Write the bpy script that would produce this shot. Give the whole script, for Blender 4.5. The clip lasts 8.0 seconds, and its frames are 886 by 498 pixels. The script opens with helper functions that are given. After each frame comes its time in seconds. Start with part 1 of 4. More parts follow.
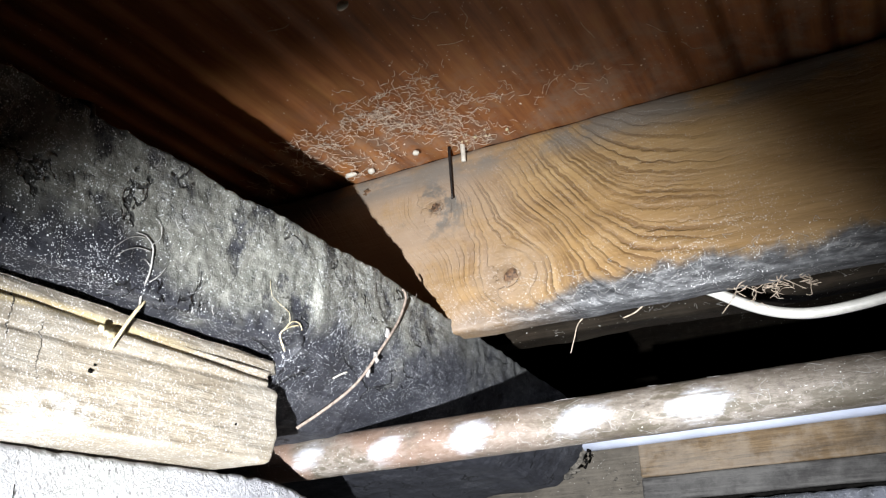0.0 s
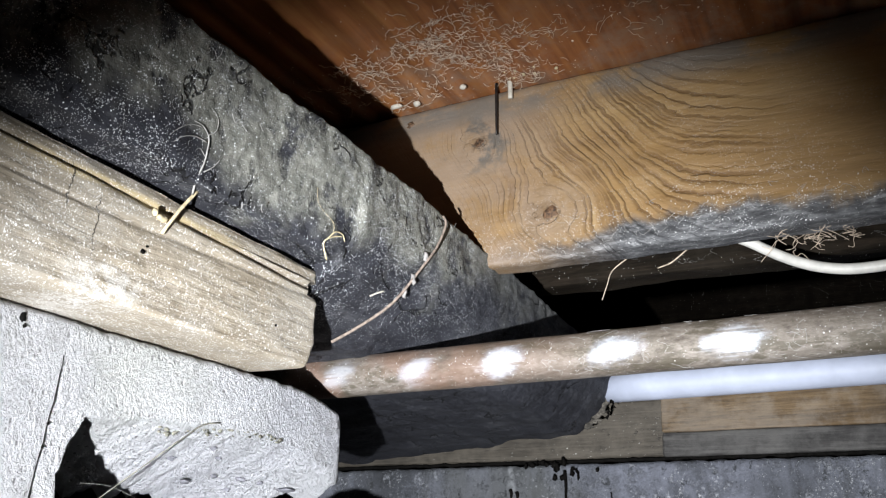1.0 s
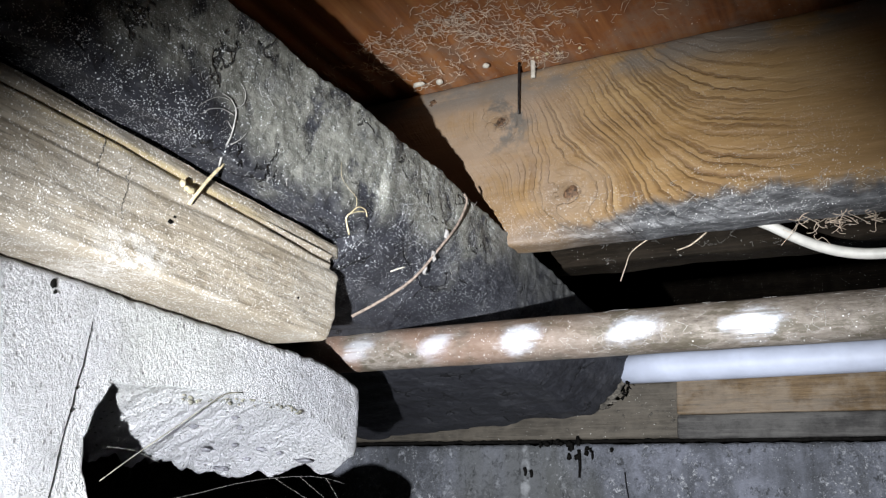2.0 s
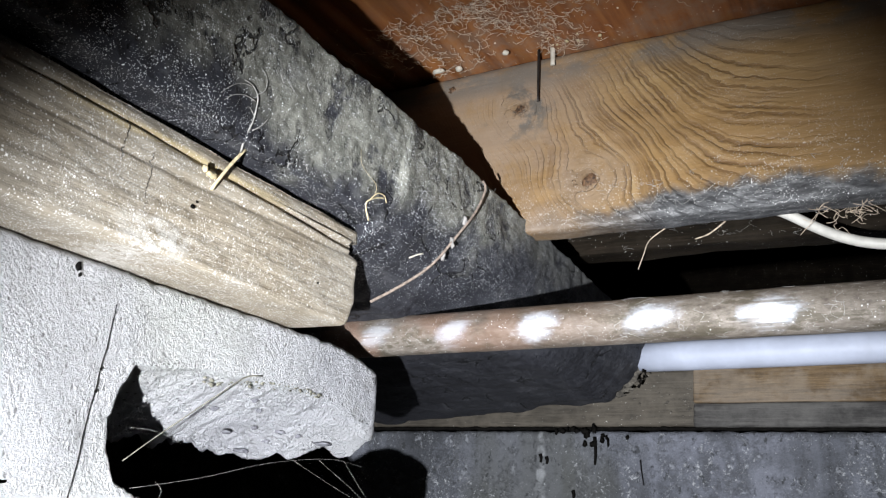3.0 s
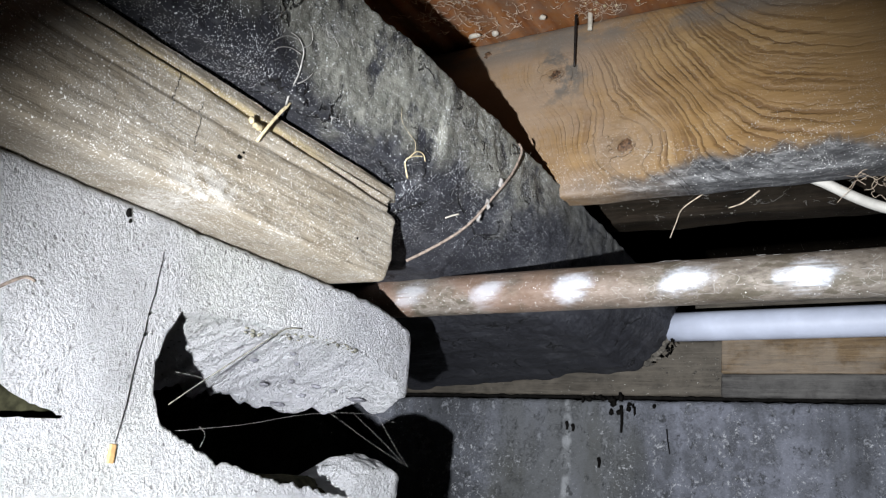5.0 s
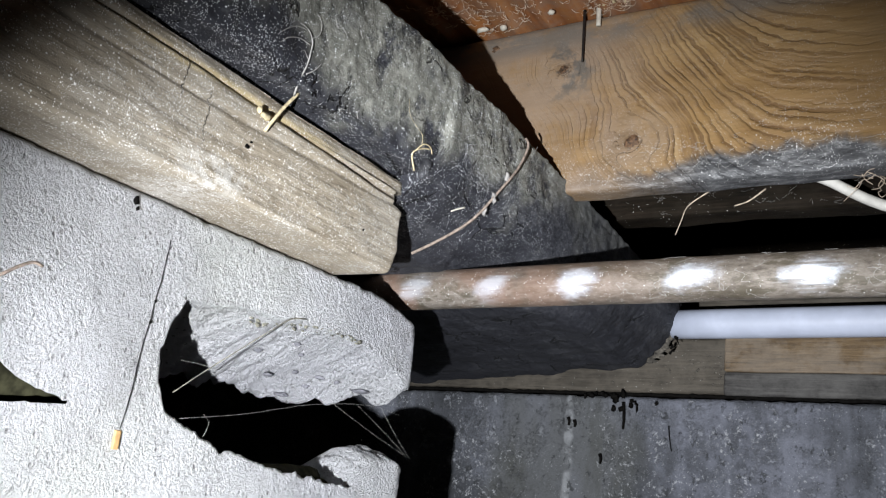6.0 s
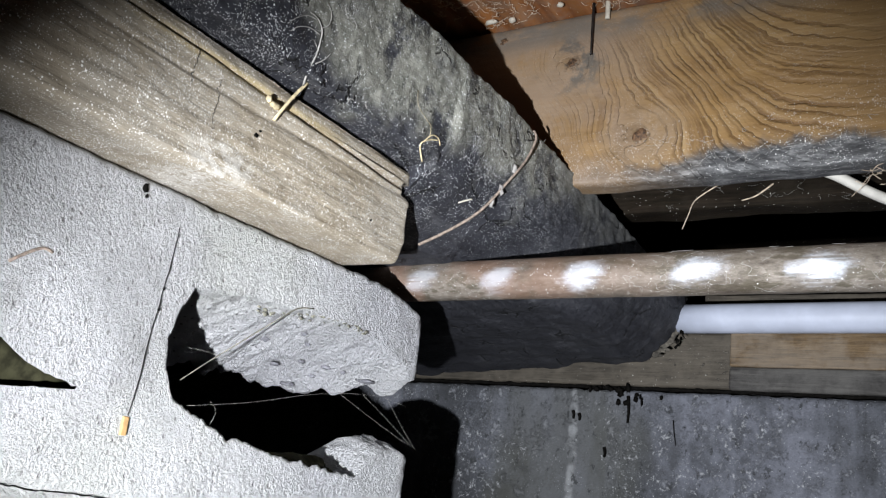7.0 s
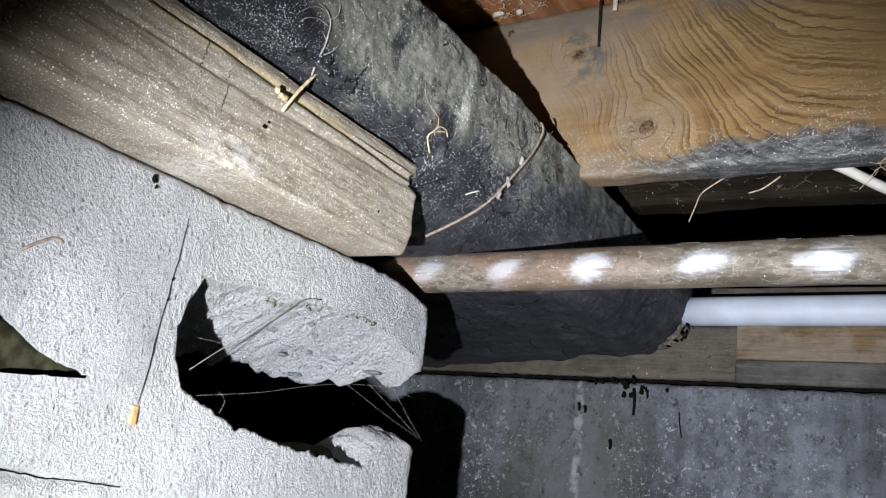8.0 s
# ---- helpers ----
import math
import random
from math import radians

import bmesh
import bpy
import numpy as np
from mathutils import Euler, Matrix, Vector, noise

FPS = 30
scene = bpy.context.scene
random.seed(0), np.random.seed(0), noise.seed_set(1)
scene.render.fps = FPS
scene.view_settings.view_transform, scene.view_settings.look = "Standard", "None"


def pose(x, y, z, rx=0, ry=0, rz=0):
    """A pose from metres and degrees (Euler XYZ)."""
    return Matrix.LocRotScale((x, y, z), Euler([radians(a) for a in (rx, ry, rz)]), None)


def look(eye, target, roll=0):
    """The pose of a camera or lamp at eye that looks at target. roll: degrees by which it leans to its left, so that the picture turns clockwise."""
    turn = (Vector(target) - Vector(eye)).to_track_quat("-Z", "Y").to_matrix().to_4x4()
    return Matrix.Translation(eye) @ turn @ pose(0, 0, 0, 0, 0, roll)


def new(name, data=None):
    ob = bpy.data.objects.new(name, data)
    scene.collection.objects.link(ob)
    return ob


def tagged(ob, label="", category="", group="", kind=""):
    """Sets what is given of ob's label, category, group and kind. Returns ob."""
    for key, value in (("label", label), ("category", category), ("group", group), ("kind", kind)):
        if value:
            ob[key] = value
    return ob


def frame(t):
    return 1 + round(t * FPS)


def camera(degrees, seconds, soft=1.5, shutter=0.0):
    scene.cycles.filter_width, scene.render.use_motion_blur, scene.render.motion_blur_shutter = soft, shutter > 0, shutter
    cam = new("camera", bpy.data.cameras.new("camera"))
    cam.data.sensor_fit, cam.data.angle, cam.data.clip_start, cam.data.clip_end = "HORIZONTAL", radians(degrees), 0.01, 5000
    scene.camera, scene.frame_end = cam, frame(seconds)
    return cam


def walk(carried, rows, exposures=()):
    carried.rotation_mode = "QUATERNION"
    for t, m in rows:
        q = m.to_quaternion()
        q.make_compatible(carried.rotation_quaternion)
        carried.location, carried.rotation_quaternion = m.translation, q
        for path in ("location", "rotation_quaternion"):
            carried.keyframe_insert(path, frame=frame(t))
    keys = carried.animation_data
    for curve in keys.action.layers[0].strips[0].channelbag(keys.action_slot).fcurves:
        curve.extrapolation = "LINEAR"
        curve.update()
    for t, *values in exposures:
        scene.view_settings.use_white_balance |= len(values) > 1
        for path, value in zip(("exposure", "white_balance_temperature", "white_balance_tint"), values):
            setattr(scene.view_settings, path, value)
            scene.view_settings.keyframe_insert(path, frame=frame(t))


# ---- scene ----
cam = camera(53.7, 8.0, soft=1.2)
PATH = [
    (0, (0.001, 0.001, 0.451), (-0.803, 1.68, 1.184), -3.2),
    (0.5, (-0.011, 0.001, 0.421), (-0.871, 1.667, 1.12), 0.1),
    (1, (-0.02, 0.003, 0.407), (-0.882, 1.676, 1.084), 1.3),
    (1.5, (-0.022, 0.0, 0.402), (-0.899, 1.675, 1.056), 2.1),
    (3, (-0.021, -0.007, 0.399), (-0.958, 1.653, 1.005), 3.5),
    (3.5, (-0.024, -0.01, 0.396), (-0.976, 1.649, 0.982), 3.7),
    (4, (-0.025, -0.011, 0.394), (-0.989, 1.646, 0.966), 3.8),
    (4.5, (-0.029, -0.014, 0.385), (-1.004, 1.639, 0.947), 4.3),
    (6, (-0.032, -0.016, 0.377), (-1.023, 1.633, 0.921), 5.8),
    (6.5, (-0.032, -0.017, 0.376), (-1.027, 1.632, 0.914), 6.1),
    (7, (-0.033, -0.017, 0.374), (-1.035, 1.63, 0.904), 6.4),
    (7.5, (-0.032, -0.018, 0.372), (-1.042, 1.628, 0.894), 6.5),
    (8, (-0.034, -0.019, 0.372), (-1.047, 1.628, 0.886), 6.6),
]
walk(cam, [(t, look(eye, target, roll)) for t, eye, target, roll in PATH],
     [(0, 0.60), (0.5, 0.28), (1.0, 0.08), (1.5, 0.02), (4.0, -0.12), (6.0, -0.29), (8.0, -0.36)])

# ---- light ----
world = bpy.data.worlds.new("crawl_space_dark")
scene.world = world
world.use_nodes = True
world.node_tree.nodes["Background"].inputs[0].default_value = (0.6, 0.7, 0.8, 1)
world.node_tree.nodes["Background"].inputs[1].default_value = 0.0

torch_data = bpy.data.lights.new("torch_light", "SPOT")
torch_data.energy = 136.0
torch_data.color = (0.895, 0.925, 0.975)
torch_data.spot_size = radians(63)
torch_data.spot_blend = 0.85
torch_data.shadow_soft_size = 0.006
torch = new("torch_light", torch_data)
TORCH = Vector((-0.096, -0.177, 0.263))
torch.matrix_world = look(TORCH, (-0.440, 0.86, 0.440))


# ---- material helpers ----
class Nodes:
    """Short hand for a node material."""

    def __init__(self, name, rough=0.8, metal=0.0):
        self.mat = bpy.data.materials.new(name)
        self.mat.use_nodes = True
        self.tree = self.mat.node_tree
        self.bsdf = self.tree.nodes["Principled BSDF"]
        self.bsdf.inputs["Roughness"].default_value = rough
        self.bsdf.inputs["Metallic"].default_value = metal
        self.coord = self.tree.nodes.new("ShaderNodeTexCoord").outputs["Object"]

    def put(self, socket, value):
        if isinstance(value, bpy.types.NodeSocket):
            self.tree.links.new(value, socket)
        elif isinstance(value, (tuple, list)) and len(value) == 3 and socket.type == "RGBA":
            socket.default_value = (*value, 1)
        else:
            socket.default_value = value

    def place(self, scale=(1, 1, 1), shift=(0, 0, 0), rot=(0, 0, 0), vector=None):
        n = self.tree.nodes.new("ShaderNodeMapping")
        self.put(n.inputs["Vector"], vector or self.coord)
        n.inputs["Scale"].default_value, n.inputs["Location"].default_value = scale, shift
        n.inputs["Rotation"].default_value = rot
        return n.outputs[0]

    def noise(self, scale, detail=4, rough=0.55, vector=None, distort=0.0):
        n = self.tree.nodes.new("ShaderNodeTexNoise")
        self.put(n.inputs["Vector"], vector or self.coord)
        n.inputs["Scale"].default_value, n.inputs["Detail"].default_value = scale, detail
        n.inputs["Roughness"].default_value, n.inputs["Distortion"].default_value = rough, distort
        return n.outputs["Fac"]

    def cells(self, scale, feature="F1", vector=None, out="Distance"):
        n = self.tree.nodes.new("ShaderNodeTexVoronoi")
        n.feature = feature
        self.put(n.inputs["Vector"], vector or self.coord)
        n.inputs["Scale"].default_value = scale
        return n.outputs[out]

    def math(self, op, a, b=0.0, c=0.0):
        n = self.tree.nodes.new("ShaderNodeMath")
        n.operation = op
        for s, v in zip(n.inputs, (a, b, c)):
            self.put(s, v)
        return n.outputs[0]

    def axis(self, which, vector=None):
        n = self.tree.nodes.new("ShaderNodeSeparateXYZ")
        self.put(n.inputs[0], vector or self.coord)
        return n.outputs[which]

    def span(self, value, lo, hi, a=0.0, b=1.0):
        n = self.tree.nodes.new("ShaderNodeMapRange")
        n.interpolation_type = "SMOOTHSTEP"
        for s, v in zip(n.inputs, (value, lo, hi, a, b)):
            self.put(s, v)
        return n.outputs[0]

    def mix(self, fac, a, b, blend="MIX"):
        n = self.tree.nodes.new("ShaderNodeMix")
        n.data_type, n.blend_type = "RGBA", blend
        self.put(n.inputs[0], fac)
        self.put(n.inputs[6], a)
        self.put(n.inputs[7], b)
        return n.outputs[2]

    def ramp(self, value, stops):
        n = self.tree.nodes.new("ShaderNodeValToRGB")
        e = n.color_ramp.elements
        while len(e) < len(stops):
            e.new(0.5)
        for el, (p, c) in zip(e, stops):
            el.position, el.color = p, (*c, 1)
        self.put(n.inputs[0], value)
        return n.outputs[0]

    def bump(self, height, strength=0.5, distance=0.002, under=None):
        n = self.tree.nodes.new("ShaderNodeBump")
        n.inputs["Strength"].default_value, n.inputs["Distance"].default_value = strength, distance
        self.put(n.inputs["Height"], height)
        if under:
            self.put(n.inputs["Normal"], under)
        return n.outputs[0]

    def specks(self, share=0.35, scale=230, size=0.16, patch=8, even=0.0):
        """Mask of small pale specks, thicker in some patches: mineral dust, and glints put into the colour."""
        clump = self.math("MULTIPLY", self.span(self.noise(patch, 3), 0.34, 0.62), self.span(self.noise(patch * 9, 2), 0.35, 0.62, 0.15, 1.0))
        clump = self.math("MAXIMUM", clump, even)
        total = None
        for k, part_share in ((1.0, share * 0.7), (1.9, share)):
            v = self.tree.nodes.new("ShaderNodeTexVoronoi")
            self.put(v.inputs["Vector"], self.place((1, 1, 1), (k, 0, 0)))
            v.inputs["Scale"].default_value = scale * k
            dot = self.math("LESS_THAN", v.outputs["Distance"], self.math("MULTIPLY_ADD", self.axis(1, v.outputs["Color"]), size * 1.1, size * 0.35))
            pick = self.math("LESS_THAN", self.axis(0, v.outputs["Color"]), self.math("MULTIPLY", clump, part_share))
            got = self.math("MULTIPLY", dot, pick)
            total = got if total is None else self.math("MAXIMUM", total, got)
        return total

    def done(self, color, rough=None, normal=None):
        self.put(self.bsdf.inputs["Base Color"], color)
        if rough is not None:
            self.put(self.bsdf.inputs["Roughness"], rough)
        if normal is not None:
            self.put(self.bsdf.inputs["Normal"], normal)
        return self.mat


def make_plain(name, color, rough=0.7, metal=0.0, vary=0.25, scale=60, gloss=0.5):
    m = Nodes(name, rough, metal)
    m.bsdf.inputs["Specular IOR Level"].default_value = gloss
    dark = tuple(c * (1 - vary) for c in color)
    light = tuple(min(1, c * (1 + vary)) for c in color)
    n = m.noise(scale, 5)
    return m.done(m.mix(m.span(n, 0.3, 0.7), dark, light), None, m.bump(n, 0.4, 0.001))


def make_joist():
    """Orange-brown softwood whose rings wrap round two knots and then run off level."""
    m = Nodes("old_joist_wood", 0.6)
    x, y, z = (m.axis(i) for i in range(3))

    def bell(d, reach):
        return m.math("POWER", 2.718, m.math("MULTIPLY", m.math("MULTIPLY", d, d), -1 / reach ** 2))

    # level to the east, falling steeply where the rings come down from the knots
    width = 0.030
    steep = m.math("MULTIPLY", m.math("LOGARITHM", m.math("ADD", 1.0, m.math("POWER", 2.718, m.math("MULTIPLY", m.math("ADD", x, 0.205), -1 / width))), 2.718), width * 1.55)
    v = m.math("SUBTRACT", m.math("MULTIPLY_ADD", x, 0.10, z), steep)
    core = halo = None
    for kx, kz, reach, own in ((-0.404, 0.868, 0.034, 0.513), (-0.318, 0.767, 0.050, 0.560)):
        dx, dz = m.math("SUBTRACT", x, kx), m.math("SUBTRACT", z, kz)
        d = m.math("SQRT", m.math("ADD", m.math("MULTIPLY", m.math("MULTIPLY", dx, dx), 0.75), m.math("MULTIPLY", dz, dz)))
        near = bell(d, reach)
        round_knot = m.math("MULTIPLY_ADD", d, 1.15, own)
        v = m.math("ADD", m.math("MULTIPLY", v, m.math("SUBTRACT", 1.0, near)), m.math("MULTIPLY", round_knot, near))
        wob = m.math("MULTIPLY_ADD", m.noise(60, 4, 0.7), 0.02, d)
        spot = m.span(wob, 0.013, 0.024, 1.0, 0.0)
        core = spot if core is None else m.math("MAXIMUM", core, spot)
        ringed = m.span(wob, 0.030, 0.060, 1.0, 0.0)
        halo = ringed if halo is None else m.math("MAXIMUM", halo, ringed)
    v = m.math("ADD", v, m.math("MULTIPLY", m.noise(4.5, 3, 0.5, m.place((0.8, 1, 1.4))), 0.050))
    v = m.math("ADD", v, m.math("MULTIPLY", m.noise(26, 5, 0.65, m.place((0.7, 1, 1.0))), 0.024))
    v = m.math("ADD", v, m.math("MULTIPLY", m.noise(95, 2, 0.5, m.place((0.6, 1, 1.0))), 0.0035))
    # rings of uneven width: a slow rise of early wood, then a narrow dark line
    uneven = m.tree.nodes.new("ShaderNodeCombineXYZ")
    m.put(uneven.inputs[0], m.math("MULTIPLY", v, 28.0))
    turn = m.math("FRACT", m.math("ADD", m.math("MULTIPLY", v, 62.0), m.math("MULTIPLY", m.noise(1.0, 3, 0.6, uneven.outputs[0]), 5.0)))
    ring = m.math("MULTIPLY", m.span(turn, 0.30, 0.86), m.span(turn, 0.90, 1.0, 1.0, 0.0))
    fx = m.math("MULTIPLY", m.math("ADD", x, 0.245), 5.6)
    fz = m.math("MULTIPLY", m.math("SUBTRACT", z, 0.815), 8.0)
    flame = m.span(m.math("ADD", m.math("MULTIPLY", fx, fx), m.math("MULTIPLY", fz, fz)), 0.10, 1.2, 1.0, 0.13)
    clear = m.span(m.noise(9, 4, 0.65, m.place((0.6, 1, 1.3), (1, 0, 4))), 0.34, 0.60, 0.15, 1.0)
    flame = m.math("MAXIMUM", flame, m.math("MULTIPLY", halo, 0.6))
    late = m.math("MULTIPLY", m.math("MULTIPLY", ring, clear), flame)
    base = m.ramp(m.noise(6, 5, 0.6, m.place((0.5, 1, 1.5))), ((0.3, (0.165, 0.097, 0.036)), (0.5, (0.275, 0.165, 0.064)), (0.72, (0.37, 0.245, 0.110))))
    streak = m.noise(300, 4, 0.65, m.place((0.05, 1, 1)))
    base = m.mix(m.span(streak, 0.35, 0.65, 0.0, 0.28), base, (0.15, 0.083, 0.03))
    col = m.mix(m.math("MULTIPLY", late, 0.74), base, (0.105, 0.052, 0.019))
    # pale line beside each ring: the lit edge of the relief, painted in
    pale = m.math("MULTIPLY", m.span(turn, 0.0, 0.10, 1.0, 0.0), m.math("MULTIPLY", flame, clear))
    col = m.mix(m.math("MULTIPLY", pale, 0.35), col, (0.44, 0.33, 0.19))
    # dull, dirty wood about the knots and the sawn end
    dull = m.ramp(m.noise(26, 6, 0.68), ((0.34, (0.115, 0.082, 0.052)), (0.5, (0.235, 0.168, 0.108)), (0.66, (0.31, 0.235, 0.165))))
    col = m.mix(m.math("MULTIPLY", halo, m.span(m.noise(34, 6, 0.7), 0.32, 0.56, 0.25, 0.68)), col, dull)
    end = m.math("MULTIPLY", m.span(x, -0.40, -0.24, 1.0, 0.0), m.span(m.noise(11, 6, 0.68), 0.30, 0.56))
    col = m.mix(m.math("MULTIPLY", end, 0.8), col, (0.265, 0.195, 0.138))
    ash = m.math("MULTIPLY", halo, m.span(m.noise(17, 5, 0.65, m.place((1, 1, 1), (6, 2, 3))), 0.52, 0.60))
    col = m.mix(m.math("MULTIPLY", ash, 0.75), col, (0.085, 0.085, 0.078))
    # grey dusty foot
    edge = m.math("ADD", z, m.math("MULTIPLY", m.math("SUBTRACT", m.noise(16, 5, 0.65, m.place((1, 1, 0.5))), 0.5), 0.07))
    low = m.span(m.math("SUBTRACT", edge, m.math("MULTIPLY", m.span(x, -0.34, -0.10), 0.010)), 0.722, 0.740, 1.0, 0.0)
    right = m.span(m.math("MULTIPLY_ADD", m.noise(20, 4, 0.6), 0.08, x), -0.36, -0.20, 0.25, 1.0)
    grey = m.ramp(m.noise(150, 6, 0.78, m.place((0.30, 1, 1))), ((0.36, (0.026, 0.026, 0.028)), (0.52, (0.085, 0.086, 0.088)), (0.66, (0.26, 0.26, 0.26))))
    col = m.mix(m.math("MULTIPLY", low, right), col, grey)
    top = m.math("MULTIPLY", m.span(z, 0.880, 0.915), m.span(m.noise(16, 5, 0.65, m.place((0.5, 1, 1))), 0.42, 0.55))
    col = m.mix(m.math("MULTIPLY", top, 0.8), col, (0.135, 0.125, 0.110))
    col = m.mix(m.math("MULTIPLY", core, m.span(m.noise(190, 4, 0.7), 0.46, 0.60, 0.0, 0.85)), col, (0.045, 0.024, 0.012))
    col = m.mix(m.math("MULTIPLY", m.specks(0.95, 480, 0.21, 9, 0.07), m.math("MULTIPLY", m.span(z, 0.735, 0.80, 1.0, 0.18), m.span(x, -0.42, -0.22, 0.35, 1.0))), col, (0.9, 0.9, 0.88))
    h = m.math("ADD", m.math("MULTIPLY", late, -0.8), m.math("MULTIPLY", m.noise(220, 4, 0.6, m.place((0.15, 1, 1))), 0.28))
    return m.done(col, m.span(m.noise(40, 3), 0.3, 0.7, 0.45, 0.75), m.bump(h, 1.0, 0.0022))


def make_wood(name, dark, mid, light, along=1, dusty=0.3, dust=(0.55, 0.52, 0.47), speck=0.35, marks=None, gloss=0.4):
    """Weathered sawn timber with its grain along one axis; marks(m, colour) may add its own stains and checks."""
    m = Nodes(name, 0.75)
    m.bsdf.inputs["Specular IOR Level"].default_value = gloss
    s = [1.0, 1.0, 1.0]
    s[along] = 0.06
    long = m.place(tuple(s))
    grain = m.noise(300, 6, 0.7, long)
    bands = m.noise(38, 4, 0.6, long, 0.4)
    col = m.ramp(m.math("MULTIPLY_ADD", grain, 0.6, m.math("MULTIPLY", bands, 0.4)), ((0.34, dark), (0.5, mid), (0.66, light)))
    fibre = m.math("MULTIPLY", m.span(m.noise(520, 3, 0.6, long), 0.56, 0.66), m.span(m.noise(9, 4, 0.6), 0.40, 0.60))
    col = m.mix(m.math("MULTIPLY", fibre, 0.55), col, tuple(c * 0.4 for c in dark))
    dirt = m.span(m.noise(14, 7, 0.72), 0.42, 0.62)
    col = m.mix(m.math("MULTIPLY", dirt, dusty), col, dust)
    stain = m.span(m.noise(7, 6, 0.66, m.place((1, 0.6, 1), (3, 1, 7))), 0.50, 0.64)
    col = m.mix(m.math("MULTIPLY", stain, 0.45), col, tuple(c * 0.45 for c in mid))
    rub = m.span(m.noise(75, 5, 0.75), 0.54, 0.64)
    col = m.mix(m.math("MULTIPLY", rub, dusty * 0.35), col, tuple(c * 0.5 for c in mid))
    if marks:
        col = marks(m, col)
    col = m.mix(m.specks(speck, 300, 0.17, 7, 0.28 if speck > 0.5 else 0.0), col, (0.92, 0.9, 0.85))
    col = m.mix(m.specks(speck, 520, 0.24, 5, 0.35 if speck > 0.5 else 0.0), col, (0.92, 0.9, 0.85))
    return m.done(col, None, m.bump(grain, 0.6, 0.0016, m.bump(m.noise(90, 5, 0.7), 0.4, 0.003)))


def plate_marks(m, col):
    """Two thin drying checks, a yellow torn edge and a white dusty bruise."""
    y, z = m.axis(1), m.axis(2)
    torn = m.math("MULTIPLY", m.span(m.math("ABSOLUTE", m.math("SUBTRACT", z, m.math("MULTIPLY_ADD", m.noise(20, 3), 0.008, 0.6285))), 0.002, 0.006, 1.0, 0.0), m.math("MULTIPLY", m.span(y, 0.26, 0.34), m.span(y, 0.42, 0.54, 1.0, 0.0)))
    col = m.mix(m.math("MULTIPLY", torn, 0.7), col, (0.52, 0.41, 0.21))
    by, bz = m.math("MULTIPLY", m.math("SUBTRACT", y, 0.372), 22.0), m.math("MULTIPLY", m.math("SUBTRACT", z, 0.567), 55.0)
    bruise = m.span(m.math("ADD", m.math("ADD", m.math("MULTIPLY", by, by), m.math("MULTIPLY", bz, bz)), m.noise(50, 5, 0.7)), 0.5, 1.5, 0.75, 0.0)
    col = m.mix(m.math("MULTIPLY", bruise, m.span(m.noise(120, 5, 0.75), 0.40, 0.56)), col, (0.62, 0.59, 0.54))
    shake = m.math("MULTIPLY", m.math("SUBTRACT", m.noise(70, 4, 0.7, m.place((0.2, 0.2, 1))), 0.5), 0.012)
    for y0, z0, z1, lean, half in ((0.3355, 0.604, 0.639, 0.02, 0.0010), (0.3575, 0.580, 0.624, 0.06, 0.0007)):
        line = m.math("ABSOLUTE", m.math("ADD", m.math("SUBTRACT", m.math("SUBTRACT", y, y0), m.math("MULTIPLY", m.math("SUBTRACT", z, z0), lean)), shake))
        crack = m.math("MULTIPLY", m.span(line, half * 0.4, half, 1.0, 0.0), m.math("MULTIPLY", m.span(z, z0, z0 + 0.006), m.span(z, z1 - 0.006, z1, 1.0, 0.0)))
        col = m.mix(m.math("MULTIPLY", crack, m.span(m.noise(160, 3), 0.36, 0.48, 0.35, 0.95)), col, (0.03, 0.024, 0.018))
    return col


def make_subfloor():
    m = Nodes("red_brown_board", 0.66)
    long = m.place((1.0, 0.07, 1.0))
    grain = m.noise(120, 5, 0.6, long)
    col = m.ramp(m.math("MULTIPLY_ADD", grain, 0.5, m.math("MULTIPLY", m.noise(9, 4, 0.6), 0.5)), ((0.34, (0.15, 0.050, 0.016)), (0.5, (0.27, 0.098, 0.030)), (0.66, (0.36, 0.155, 0.048))))
    y = m.axis(1)
    near = m.math("MULTIPLY", m.span(y, 0.62, 0.78), m.span(m.noise(26, 6, 0.72), 0.42, 0.66))
    col = m.mix(m.math("MULTIPLY", near, 0.55), col, (0.26, 0.19, 0.14))
    fleck = m.specks(0.22, 190, 0.16, 7)
    col = m.mix(fleck, col, (0.85, 0.75, 0.62))
    return m.done(col, None, m.bump(grain, 0.35, 0.001))


